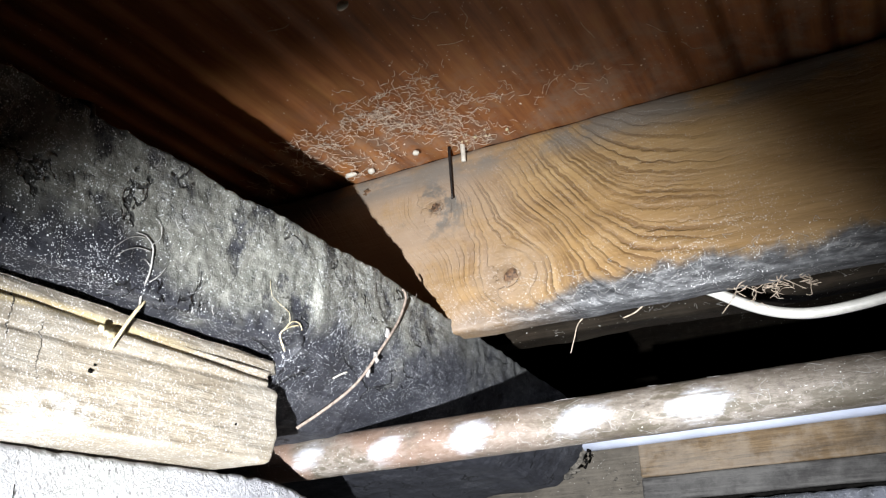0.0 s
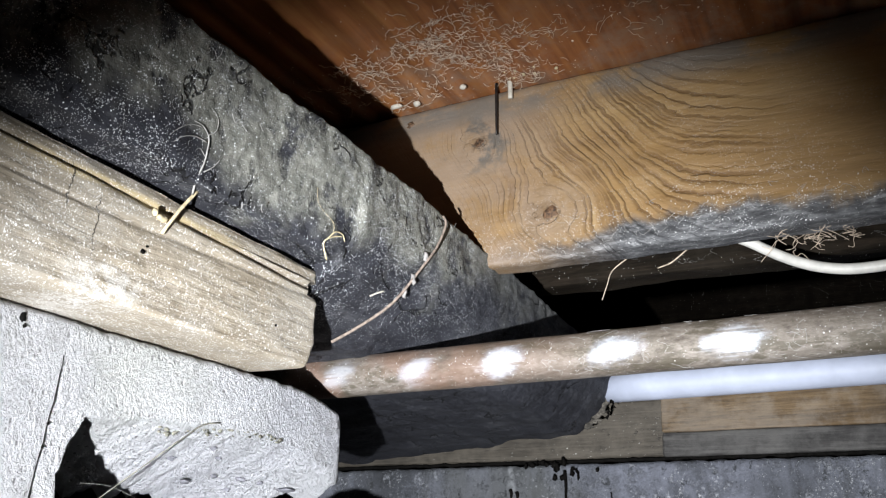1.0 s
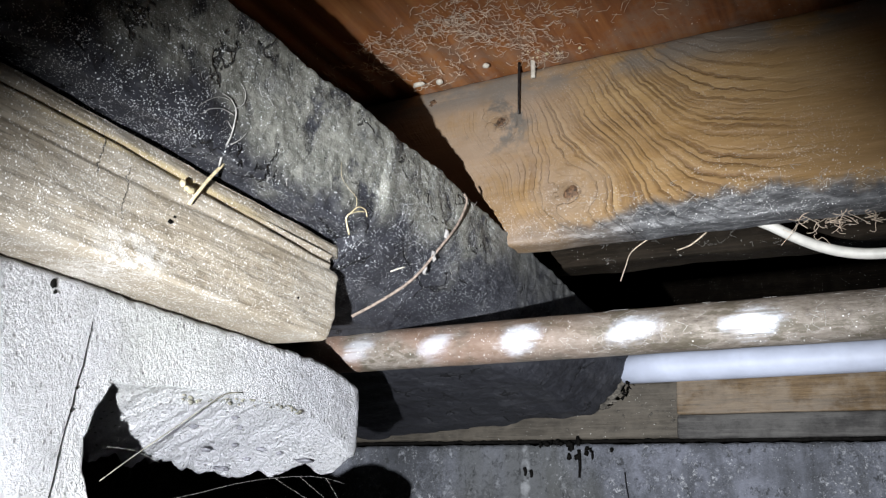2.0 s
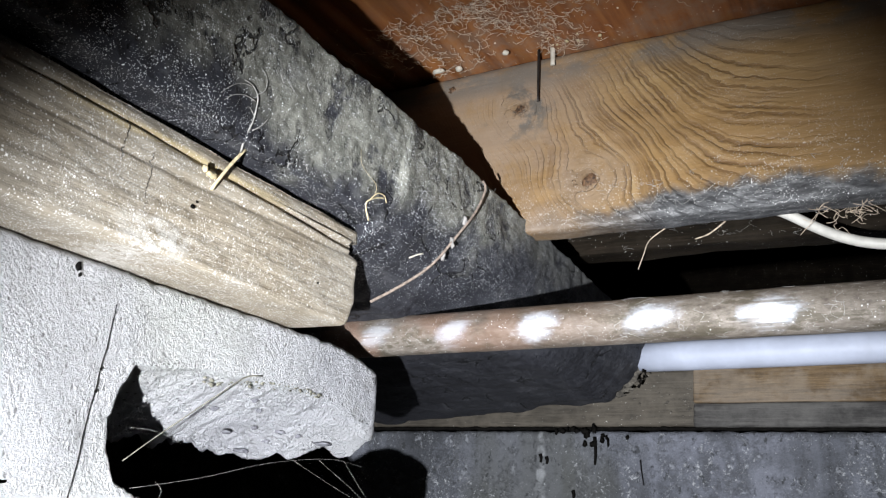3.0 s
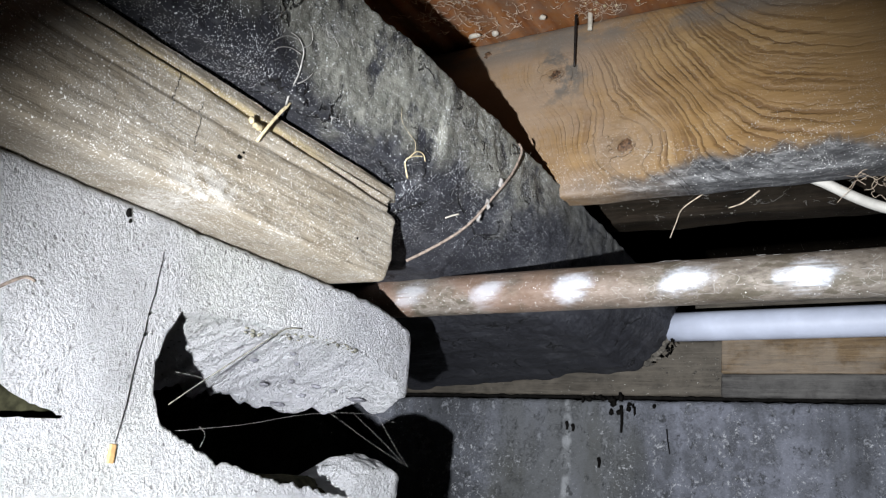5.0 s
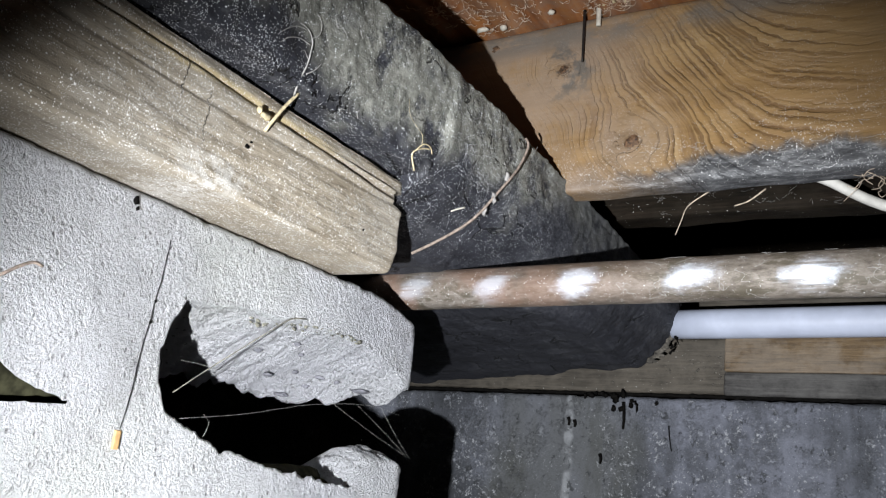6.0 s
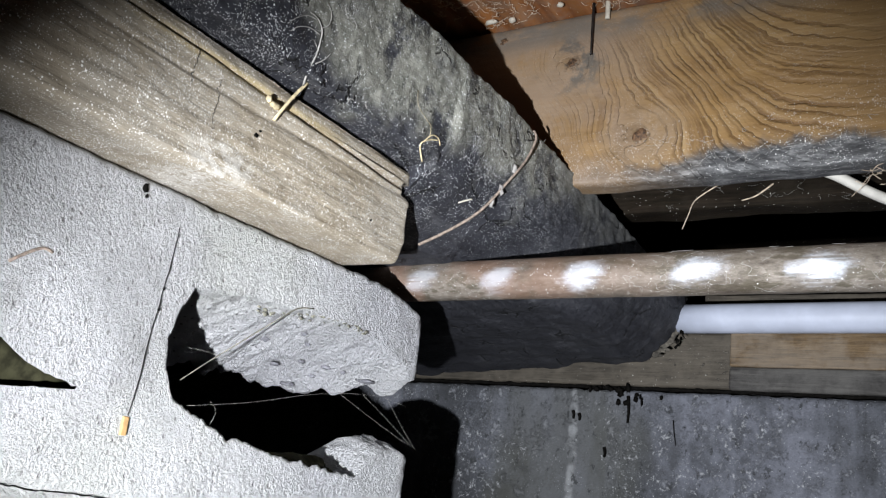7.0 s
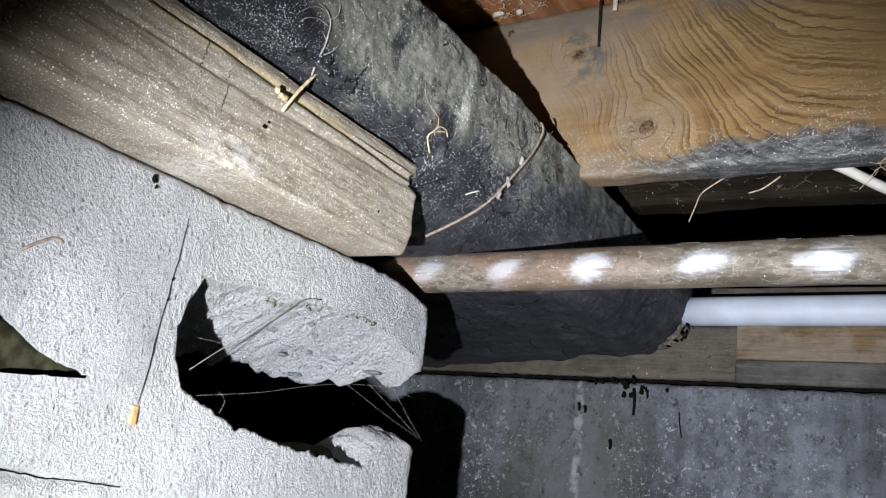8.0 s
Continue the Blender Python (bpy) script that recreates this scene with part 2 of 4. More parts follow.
def make_beam():
    """Tarred black timber with a cracked olive-grey crust along its upper side, pale mineral dust and painted glints.
    """
    m = Nodes("tarred_timber", 0.72)
    m.bsdf.inputs["Specular IOR Level"].default_value = 0.3
    y, z = m.axis(1), m.axis(2)
    warped = m.place((1, 0.55, 1))
    n = m.noise(13, 7, 0.7, warped)
    fine = m.noise(170, 5, 0.75)
    along = m.noise(90, 5, 0.7, m.place((1, 0.14, 1)))
    col = m.ramp(m.math("ADD", m.math("MULTIPLY", n, 0.45), m.math("MULTIPLY_ADD", fine, 0.3, m.math("MULTIPLY", along, 0.25))), ((0.36, (0.009, 0.009, 0.012)), (0.5, (0.030, 0.031, 0.038)), (0.64, (0.075, 0.076, 0.084))))
    height = m.math("ADD", z, m.math("MULTIPLY", m.math("SUBTRACT", m.noise(11, 5, 0.66, m.place((1, 0.8, 0.7), (2, 5, 1))), 0.5), 0.16))
    scaly = m.span(m.noise(24, 7, 0.72, m.place((1, 0.8, 0.7), (1, 8, 2))), 0.36, 0.50)
    crust = m.math("MULTIPLY", m.math("MULTIPLY", m.span(height, 0.662, 0.705), m.span(y, 0.72, 0.92, 1.0, 0.25)), scaly)
    tone = m.ramp(m.noise(70, 6, 0.75), ((0.34, (0.15, 0.151, 0.128)), (0.52, (0.255, 0.252, 0.215)), (0.70, (0.38, 0.373, 0.325))))
    col = m.mix(m.math("MULTIPLY", crust, 0.85), col, tone)
    smear = m.math("MULTIPLY", m.span(m.noise(24, 7, 0.75, m.place((1, 0.4, 1), (7, 3, 2))), 0.55, 0.62), m.span(z, 0.60, 0.64))
    col = m.mix(m.math("MULTIPLY", smear, 0.35), col, (0.13, 0.131, 0.135))
    # checks and flaked edges
    bent = m.tree.nodes.new("ShaderNodeMix")
    bent.data_type = "VECTOR"
    bent.inputs[0].default_value = 0.06
    m.put(bent.inputs[4], m.place((1, 0.55, 0.85), (0, 0, 0), (0.7, 0, 0)))
    warp = m.tree.nodes.new("ShaderNodeTexNoise")
    warp.inputs["Scale"].default_value, warp.inputs["Detail"].default_value = 22, 4
    m.put(warp.inputs["Vector"], m.coord)
    m.put(bent.inputs[5], warp.outputs["Color"])
    gap = m.cells(21, "DISTANCE_TO_EDGE", bent.outputs[1])
    check = m.math("MULTIPLY", m.span(gap, 0.008, 0.030, 1.0, 0.0), m.span(m.noise(19, 4, 0.65, m.place((1, 1, 1), (4, 4, 9))), 0.50, 0.57))
    col = m.mix(m.math("MULTIPLY", check, 0.85), col, (0.007, 0.007, 0.008))
    dusty = m.math("MULTIPLY", m.span(z, 0.605, 0.635, 0.12, 1.0), m.span(y, 0.62, 0.92, 1.0, 0.12))
    for share, scale, size in ((0.8, 320, 0.14), (1.0, 540, 0.23)):
        col = m.mix(m.math("MULTIPLY", m.specks(share, scale, size, 6, 0.20), dusty), col, (0.9, 0.92, 0.92))
    h = m.math("ADD", m.math("MULTIPLY_ADD", crust, 0.35, m.math("MULTIPLY", check, -0.7)), m.math("ADD", m.math("MULTIPLY", n, 0.5), m.math("MULTIPLY_ADD", fine, 0.45, m.math("MULTIPLY", along, 0.45))))
    return m.done(col, m.span(fine, 0.3, 0.7, 0.5, 0.85), m.bump(h, 1.0, 0.0032))


def make_plaster():
    """Pale sandy concrete: fine grit, small pits and faint clouds of warmer and cooler grey."""
    m = Nodes("pale_concrete", 0.95)
    m.bsdf.inputs["Specular IOR Level"].default_value = 0.2
    cloud = m.noise(6.0, 5, 0.62, m.place((1, 1, 1), (4, 2, 9)))
    grit = m.noise(260, 5, 0.70, m.place((1, 1, 1), (9, 4, 2)))
    sand = m.noise(620, 5, 0.75)
    body = m.math("ADD", m.math("MULTIPLY", cloud, 0.55), m.math("MULTIPLY_ADD", sand, 0.25, m.math("MULTIPLY", grit, 0.20)))
    col = m.ramp(body, ((0.40, (0.53, 0.527, 0.53)), (0.5, (0.68, 0.675, 0.685)), (0.60, (0.80, 0.795, 0.81))))
    warm = m.span(m.noise(3.2, 4, 0.6, m.place((1, 1, 1), (1, 7, 3))), 0.45, 0.62)
    col = m.mix(m.math("MULTIPLY", warm, 0.5), col, (0.66, 0.67, 0.61))
    cool = m.span(m.axis(1), 0.44, 0.62)
    col = m.mix(m.math("MULTIPLY", cool, 0.45), col, (0.67, 0.67, 0.735))
    soiled = m.span(m.noise(17, 6, 0.7, m.place((1, 1, 0.8), (3, 3, 3))), 0.56, 0.68)
    col = m.mix(m.math("MULTIPLY", soiled, 0.35), col, (0.36, 0.355, 0.34))
    crevice = m.span(grit, 0.30, 0.40, 1.0, 0.0)
    col = m.mix(m.math("MULTIPLY", crevice, 0.55), col, (0.31, 0.305, 0.30))
    v = m.tree.nodes.new("ShaderNodeTexVoronoi")
    m.put(v.inputs["Vector"], m.place((1, 1, 0.7), (0, 0, 0), (0.4, 0.3, 0.2)))
    v.inputs["Scale"].default_value = 190
    pit = m.math("MULTIPLY", m.span(v.outputs["Distance"], 0.16, 0.30, 1.0, 0.0), m.math("LESS_THAN", m.axis(0, v.outputs["Color"]), 0.26))
    col = m.mix(m.math("MULTIPLY", pit, 0.6), col, (0.20, 0.195, 0.19))
    h = m.math("ADD", m.math("MULTIPLY_ADD", m.span(grit, 0.22, 0.78), 1.3, m.math("MULTIPLY", pit, -0.6)), m.math("MULTIPLY_ADD", m.span(sand, 0.25, 0.75), 0.5, m.math("MULTIPLY", m.noise(80, 5, 0.7), 0.9)))
    return m.done(col, None, m.bump(h, 1.0, 0.0042))


def make_damp_wall():
    """Dark damp foundation concrete with bleached patches, runs and lime flecks."""
    m = Nodes("damp_concrete", 0.86)
    cloud = m.noise(4.2, 6, 0.64, m.place((1, 1, 0.7), (4, 2, 9)))
    sand = m.noise(380, 5, 0.75)
    col = m.ramp(m.math("MULTIPLY_ADD", cloud, 0.75, m.math("MULTIPLY", sand, 0.25)), ((0.42, (0.034, 0.036, 0.040)), (0.5, (0.068, 0.072, 0.082)), (0.58, (0.175, 0.184, 0.216))))
    run = m.noise(15, 5, 0.62, m.place((1.0, 1.0, 0.10)))
    col = m.mix(m.math("MULTIPLY", m.span(run, 0.50, 0.64), 0.40), col, (0.19, 0.20, 0.235))
    wet = m.noise(19, 5, 0.66, m.place((1, 1, 0.2), (5, 0, 1)))
    col = m.mix(m.math("MULTIPLY", m.span(wet, 0.52, 0.66), 0.5), col, (0.060, 0.062, 0.062))
    bleach = m.math("MULTIPLY", m.span(m.noise(42, 8, 0.80), 0.53, 0.62), m.span(m.noise(6, 4, 0.6, m.place((1, 1, 0.6), (8, 1, 1))), 0.36, 0.54))
    col = m.mix(m.math("MULTIPLY", bleach, 0.65), col, (0.37, 0.385, 0.42))
    zone = m.math("MULTIPLY", m.math("ADD", m.math("ADD", m.axis(0), 0.27), m.math("MULTIPLY", m.math("SUBTRACT", m.noise(7, 5, 0.65), 0.5), 0.35)), 7.5)
    washed = m.math("MULTIPLY", m.span(m.math("MULTIPLY", zone, zone), 0.1, 1.4, 1.0, 0.0), m.span(m.noise(33, 6, 0.75), 0.40, 0.60, 0.3, 1.0))
    col = m.mix(m.math("MULTIPLY", washed, 0.6), col, (0.215, 0.225, 0.27))
    olive = m.span(m.noise(3.6, 4, 0.6, m.place((1, 1, 0.4), (2, 2, 5))), 0.48, 0.64, 0.0, 0.6)
    col = m.mix(olive, col, (0.066, 0.067, 0.054))
    line = m.math("ABSOLUTE", m.math("ADD", m.math("ADD", m.axis(0), 0.545), m.math("MULTIPLY", m.math("SUBTRACT", m.noise(30, 3), 0.5), 0.02)))
    col = m.mix(m.math("MULTIPLY", m.span(line, 0.003, 0.009, 1.0, 0.0), m.span(m.noise(40, 4), 0.35, 0.6, 0.0, 0.8)), col, (0.30, 0.31, 0.32))
    lime = m.math("MULTIPLY", m.span(m.noise(150, 6, 0.8), 0.565, 0.61), m.span(m.noise(13, 4, 0.6, m.place((1, 1, 0.8), (2, 9, 4))), 0.47, 0.60))
    col = m.mix(m.math("MULTIPLY", lime, 0.75), col, (0.50, 0.51, 0.53))
    black = m.math("MULTIPLY", m.span(m.noise(75, 6, 0.75, m.place((1, 1, 0.7), (1, 6, 3))), 0.585, 0.62), 0.8)
    col = m.mix(black, col, (0.03, 0.032, 0.034))
    col = m.mix(m.specks(0.18, 330, 0.15, 6), col, (0.6, 0.62, 0.64))
    h = m.math("ADD", m.math("MULTIPLY", sand, 0.5), m.math("ADD", m.math("MULTIPLY", bleach, 0.4), m.noise(60, 5, 0.7)))
    return m.done(col, None, m.bump(h, 0.9, 0.004))


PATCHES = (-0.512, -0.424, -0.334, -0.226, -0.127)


def make_steel():
    """Dull rusty pipe with five irregular, streaked white spots."""
    m = Nodes("rusty_steel", 0.42, 0.2)
    x, z = m.axis(0), m.axis(2)
    n = m.noise(26, 6, 0.68, m.place((0.5, 1, 1)))
    fine = m.noise(230, 6, 0.78, m.place((0.45, 1, 1)))
    rust = m.ramp(m.math("MULTIPLY_ADD", n, 0.5, m.math("MULTIPLY", fine, 0.5)), ((0.36, (0.065, 0.051, 0.039)), (0.5, (0.175, 0.149, 0.122)), (0.68, (0.35, 0.315, 0.275))))
    redder = m.math("MULTIPLY", m.span(x, -0.42, -0.20, 1.0, 0.0), m.span(m.noise(15, 4), 0.40, 0.6))
    grime = m.span(m.noise(60, 6, 0.75, m.place((0.4, 1, 1), (5, 5, 5))), 0.50, 0.57)
    rust = m.mix(m.math("MULTIPLY", grime, 0.75), rust, (0.085, 0.072, 0.048))
    col = m.mix(m.math("MULTIPLY", redder, 0.55), rust, (0.26, 0.155, 0.11))
    white_mask = None
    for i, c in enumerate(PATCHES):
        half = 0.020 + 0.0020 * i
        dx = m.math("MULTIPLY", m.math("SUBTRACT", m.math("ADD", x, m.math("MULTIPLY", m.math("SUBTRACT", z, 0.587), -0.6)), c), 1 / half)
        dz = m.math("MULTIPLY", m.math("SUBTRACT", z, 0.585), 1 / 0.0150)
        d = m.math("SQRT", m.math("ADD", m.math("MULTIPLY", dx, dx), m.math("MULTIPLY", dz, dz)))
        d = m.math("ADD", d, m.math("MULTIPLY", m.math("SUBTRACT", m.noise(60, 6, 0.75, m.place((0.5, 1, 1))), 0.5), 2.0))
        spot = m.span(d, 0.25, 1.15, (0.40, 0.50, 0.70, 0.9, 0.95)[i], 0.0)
        white_mask = spot if white_mask is None else m.math("MAXIMUM", white_mask, spot)
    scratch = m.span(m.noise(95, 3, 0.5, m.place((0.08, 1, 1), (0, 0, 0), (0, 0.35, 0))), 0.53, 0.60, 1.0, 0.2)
    white_mask = m.math("MULTIPLY", white_mask, scratch)
    col = m.mix(m.math("MULTIPLY", white_mask, 0.85), col, (0.70, 0.75, 0.84))
    col = m.mix(m.specks(0.22, 480, 0.2, 8), col, (0.9, 0.9, 0.88))
    m.put(m.bsdf.inputs["Metallic"], m.math("MULTIPLY_ADD", white_mask, -0.2, 0.2))
    return m.done(col, m.span(fine, 0.3, 0.7, 0.34, 0.6), m.bump(m.math("ADD", n, fine), 0.6, 0.002))


JOIST = make_joist()
SUBFLOOR = make_subfloor()
PLATE = make_wood("grey_plate_wood", (0.205, 0.165, 0.115), (0.305, 0.258, 0.192), (0.40, 0.348, 0.27), 1, dusty=0.6, dust=(0.385, 0.35, 0.295), speck=0.95, marks=plate_marks)
SILL = make_wood("orange_sill_wood", (0.044, 0.027, 0.012), (0.119, 0.077, 0.038), (0.207, 0.141, 0.074), 0, dusty=0.15, speck=0.0)
SILL_OLD = make_wood("mud_grey_wood", (0.022, 0.019, 0.015), (0.062, 0.053, 0.041), (0.113, 0.098, 0.077), 0, dusty=0.5, dust=(0.13, 0.112, 0.088), speck=0.02)
# near-black: shade on the rear joist is put into this wood colour
SHADEWOOD = make_wood("shaded_joist_wood", (0.005, 0.004, 0.003), (0.012, 0.009, 0.006), (0.03, 0.022, 0.015), 0, dusty=0.5, dust=(0.026, 0.021, 0.015), speck=0.05, gloss=0.08)
SILL_FOOT = make_wood("grey_weathered_foot", (0.014, 0.013, 0.012), (0.041, 0.038, 0.036), (0.101, 0.096, 0.088), 0, dusty=0.4, dust=(0.15, 0.145, 0.135), speck=0.0)
BEAM = make_beam()
CONCRETE = make_plaster()
WALL = make_damp_wall()
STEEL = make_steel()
PVC = make_plain("white_plastic", (0.50, 0.54, 0.65), 0.55, vary=0.08, scale=28)
CABLE = make_plain("cream_cable_sheath", (0.68, 0.66, 0.60), 0.45, vary=0.10, scale=80)
SOIL = make_plain("dry_soil", (0.09, 0.072, 0.055), 0.95, vary=0.5, scale=25)
TWIG = make_plain("brown_twig", (0.235, 0.185, 0.15), 0.8, vary=0.4, scale=300)
STRAW = make_plain("dry_straw", (0.56, 0.47, 0.29), 0.75, vary=0.3, scale=200)
WEB = make_plain("dusty_web", (0.36, 0.35, 0.33), 0.9, vary=0.3, scale=300)
FLUFF = make_plain("pale_root_fluff", (0.58, 0.47, 0.36), 0.9, vary=0.35, scale=200)
KNOT = make_plain("dark_knot", (0.10, 0.055, 0.028), 0.7, vary=0.75, scale=330)
IRON = make_plain("black_iron", (0.03, 0.026, 0.024), 0.55, 0.6, vary=0.4, scale=200)
DOWEL = make_plain("pale_dowel", (0.60, 0.56, 0.47), 0.8, vary=0.15, scale=200)
STONE = make_plain("grey_stone", (0.15, 0.15, 0.165), 0.8, vary=0.35, scale=150)
MORTAR = make_plain("brown_grey_mortar", (0.31, 0.295, 0.28), 0.9, vary=0.3, scale=160)
MOSS = make_plain("damp_olive_soil", (0.030, 0.029, 0.016), 0.95, vary=0.5, scale=120, gloss=0.1)
VEIN = make_plain("olive_root_dirt", (0.17, 0.165, 0.13), 0.9, vary=0.5, scale=160)
CHIP = make_plain("yellow_wood_chip", (0.42, 0.26, 0.11), 0.8, vary=0.2, scale=200)
MUD = make_plain("grey_mud", (0.105, 0.094, 0.078), 0.95, vary=0.6, scale=110)
# for crumbs, fibres and thread, and for strips standing in for shade
BLACKBIT = make_plain("black_bits_and_shade", (0.006, 0.0055, 0.005), 0.95, vary=0.4, scale=200, gloss=0.04)


# ---- mesh helpers ----
def fbm(p, scale, octaves=4):
    return noise.fractal(Vector(p) * scale, 0.9, 2.1, octaves)


def link(name, bm, material, parent=None, label="", smooth=True):
    me = bpy.data.meshes.new(name)
    bm.normal_update()
    bm.to_mesh(me)
    bm.free()
    me.materials.append(material)
    if smooth:
        for p in me.polygons:
            p.use_smooth = True
    ob = new(name, me)
    if parent:
        ob.parent = parent
        ob.matrix_parent_inverse = Matrix.Translation(parent.location).inverted()
    if label:
        ob["label"] = label
    return ob


def part(name, bm, material, parent, label="", smooth=True):
    return link(name, bm, material, parent, label, smooth)


def base(name, at, label, category, group="", kind=""):
    e = new(name)
    e.location = at
    return tagged(e, label, category, group, kind)


def lattice(lo, hi, cells, radius=0.003, shape=None, bm=None):
    """A box of many faces with rounded edges; shape(p, n) may move each point."""
    bm = bm or bmesh.new()
    lo, hi = Vector(lo), Vector(hi)
    steps = [[lo[a] + (hi[a] - lo[a]) * i / cells[a] for i in range(cells[a] + 1)] for a in range(3)]
    for a in range(3):
        if cells[a] > 2:
            edge = [lo[a], lo[a] + radius * 0.3, lo[a] + radius, hi[a] - radius, hi[a] - radius * 0.3, hi[a]]
            steps[a] = edge[:3] + [v for v in steps[a] if lo[a] + radius * 1.2 < v < hi[a] - radius * 1.2] + edge[3:]
    made = {}

    def vert(i, j, k):
        key = (i, j, k)
        if key not in made:
            p = Vector((steps[0][i], steps[1][j], steps[2][k]))
            inner = Vector([min(max(p[a], lo[a] + radius), hi[a] - radius) for a in range(3)])
            d = p - inner
            if d.length > 1e-9:
                n = d.normalized()
                p = inner + n * radius
            else:
                n = Vector((0, 0, 1))
            if shape:
                p = shape(p, n)
            made[key] = bm.verts.new(p)
        return made[key]

    top = [len(s) - 1 for s in steps]
    for a in range(3):
        b, c = (a + 1) % 3, (a + 2) % 3
        for side in (0, top[a]):
            for u in range(top[b]):
                for w in range(top[c]):
                    ids = []
                    for du, dw in ((0, 0), (1, 0), (1, 1), (0, 1)):
                        key = [0, 0, 0]
                        key[a], key[b], key[c] = side, u + du, w + dw
                        ids.append(vert(*key))
                    if side == 0:
                        ids.reverse()
                    bm.faces.new(ids)
    return bm


def tube(points, radius, sides=6, bm=None, taper=1.0, smooth=3):
    """A round strand through the points, capped; radius shrinks to taper of itself."""
    bm = bm or bmesh.new()
    pts = [Vector(p) for p in points]
    if smooth > 1 and len(pts) > 2:
        fine = []
        for i in range(len(pts) - 1):
            a, b = pts[i], pts[i + 1]
            p0, p3 = pts[max(i - 1, 0)], pts[min(i + 2, len(pts) - 1)]
            for s in range(smooth):
                t = s / smooth
                fine.append(0.5 * ((2 * a) + (b - p0) * t + (2 * p0 - 5 * a + 4 * b - p3) * t * t + (3 * a - p0 - 3 * b + p3) * t ** 3))
        pts = fine + [pts[-1]]
    rings = []
    for i, p in enumerate(pts):
        d = (pts[min(i + 1, len(pts) - 1)] - pts[max(i - 1, 0)]).normalized()
        u = d.orthogonal().normalized()
        if rings and abs(d.dot(last_u)) < 0.99:
            u = (last_u - d * last_u.dot(d)).normalized()
        last_u = u
        w = d.cross(u)
        r = radius * (1 + (taper - 1) * i / max(1, len(pts) - 1))
        rings.append([bm.verts.new(p + (u * math.cos(2 * math.pi * s / sides) + w * math.sin(2 * math.pi * s / sides)) * r) for s in range(sides)])
    for a, b in zip(rings, rings[1:]):
        for s in range(sides):
            bm.faces.new((a[s], a[(s + 1) % sides], b[(s + 1) % sides], b[s]))
    bm.faces.new(list(reversed(rings[0])))
    bm.faces.new(rings[-1])
    return bm


def lump(at, size, seed, bm=None, rough=0.35, level=2):
    """An uneven crumb."""
    bm = bm or bmesh.new()
    got = bmesh.ops.create_icosphere(bm, subdivisions=level, radius=1.0)
    for v in got["verts"]:
        k = 1 + rough * noise.noise(v.co * 1.7 + Vector((seed, seed * 2.3, 1)))
        v.co = Vector((v.co.x * size[0] * k, v.co.y * size[1] * k, v.co.z * size[2] * k)) + Vector(at)
    return bm


# ---- structure ----
TOP = 0.555      # foundation top
UNDER = 0.934    # underside of the subfloor


def build_ground():
    bm = bmesh.new()
    n = 60
    vs = [[bm.verts.new((-3 + 6 * i / n, -3 + 7 * j / n, 0.02 * fbm((i * 0.1, j * 0.1, 0), 1.5))) for j in range(n + 1)] for i in range(n + 1)]
    for i in range(n):
        for j in range(n):
            bm.faces.new((vs[i][j], vs[i + 1][j], vs[i + 1][j + 1], vs[i][j + 1]))
    tagged(link("ground", bm, SOIL), "bare dry brown soil of the crawl space", "ground", kind="structure")


def build_closing_walls():
    # wall_beyond is added; its near-black colour stands in for the unlit gap
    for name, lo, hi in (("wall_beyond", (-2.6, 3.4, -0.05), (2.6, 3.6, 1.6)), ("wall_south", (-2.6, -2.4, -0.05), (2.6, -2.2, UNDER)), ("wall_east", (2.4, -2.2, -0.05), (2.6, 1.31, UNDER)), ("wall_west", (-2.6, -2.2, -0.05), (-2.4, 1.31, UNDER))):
        tagged(link(name, lattice(lo, hi, (3, 3, 3), 0.004), SHADEWOOD if name == "wall_beyond" else WALL), "added dark wall closing the crawl space", "wall", kind="structure")


def build_back_wall():
    bm = bmesh.new()
    x0, x1, nx, nz = -1.5, 0.9, 300, 90

    def front(x, z):
        p = (x, 1.3, z)
        y = 1.266 + 0.003 * fbm(p, 9, 4) + 0.0012 * fbm(p, 60, 3)
        y += 0.004 * max(0.0, 1 - abs(x + 0.545 + 0.006 * fbm((0, 0, z), 20, 2)) / 0.010) * -1.0
        # crumbled upper edge
        edge = max(0.0, 1 - (0.549 - z) / 0.006)
        return y + 0.004 * edge ** 2
    grid = []
    for i in range(nx + 1):
        x = x0 + (x1 - x0) * i / nx
        cap = 0.5495 - 0.003 * max(0, fbm((x, 0, 0), 22, 4)) - 0.0022 * fbm((x, 3, 0), 70, 3)
        col = []
        for k in range(nz + 1):
            z = cap * (k / nz) ** 0.7
            col.append(bm.verts.new((x, front(x, z), z)))
        col.append(bm.verts.new((x, 1.30, cap - 0.002)))
        col.append(bm.verts.new((x, 1.50, cap - 0.002)))
        grid.append(col)
    for a, b in zip(grid, grid[1:]):
        for k in range(len(a) - 1):
            bm.faces.new((a[k], b[k], b[k + 1], a[k + 1]))
    tagged(link("wall_north", bm, WALL), "damp grey concrete foundation wall with pale streaks", "wall", kind="structure")
    for lo, hi in (((-2.6, 1.31, -0.05), (-1.5, 1.5, TOP)), ((0.9, 1.31, -0.05), (2.6, 1.5, TOP))):
        tagged(link("wall_north_end", lattice(lo, hi, (3, 3, 3), 0.004), WALL), "damp grey concrete foundation wall", "wall", kind="structure")


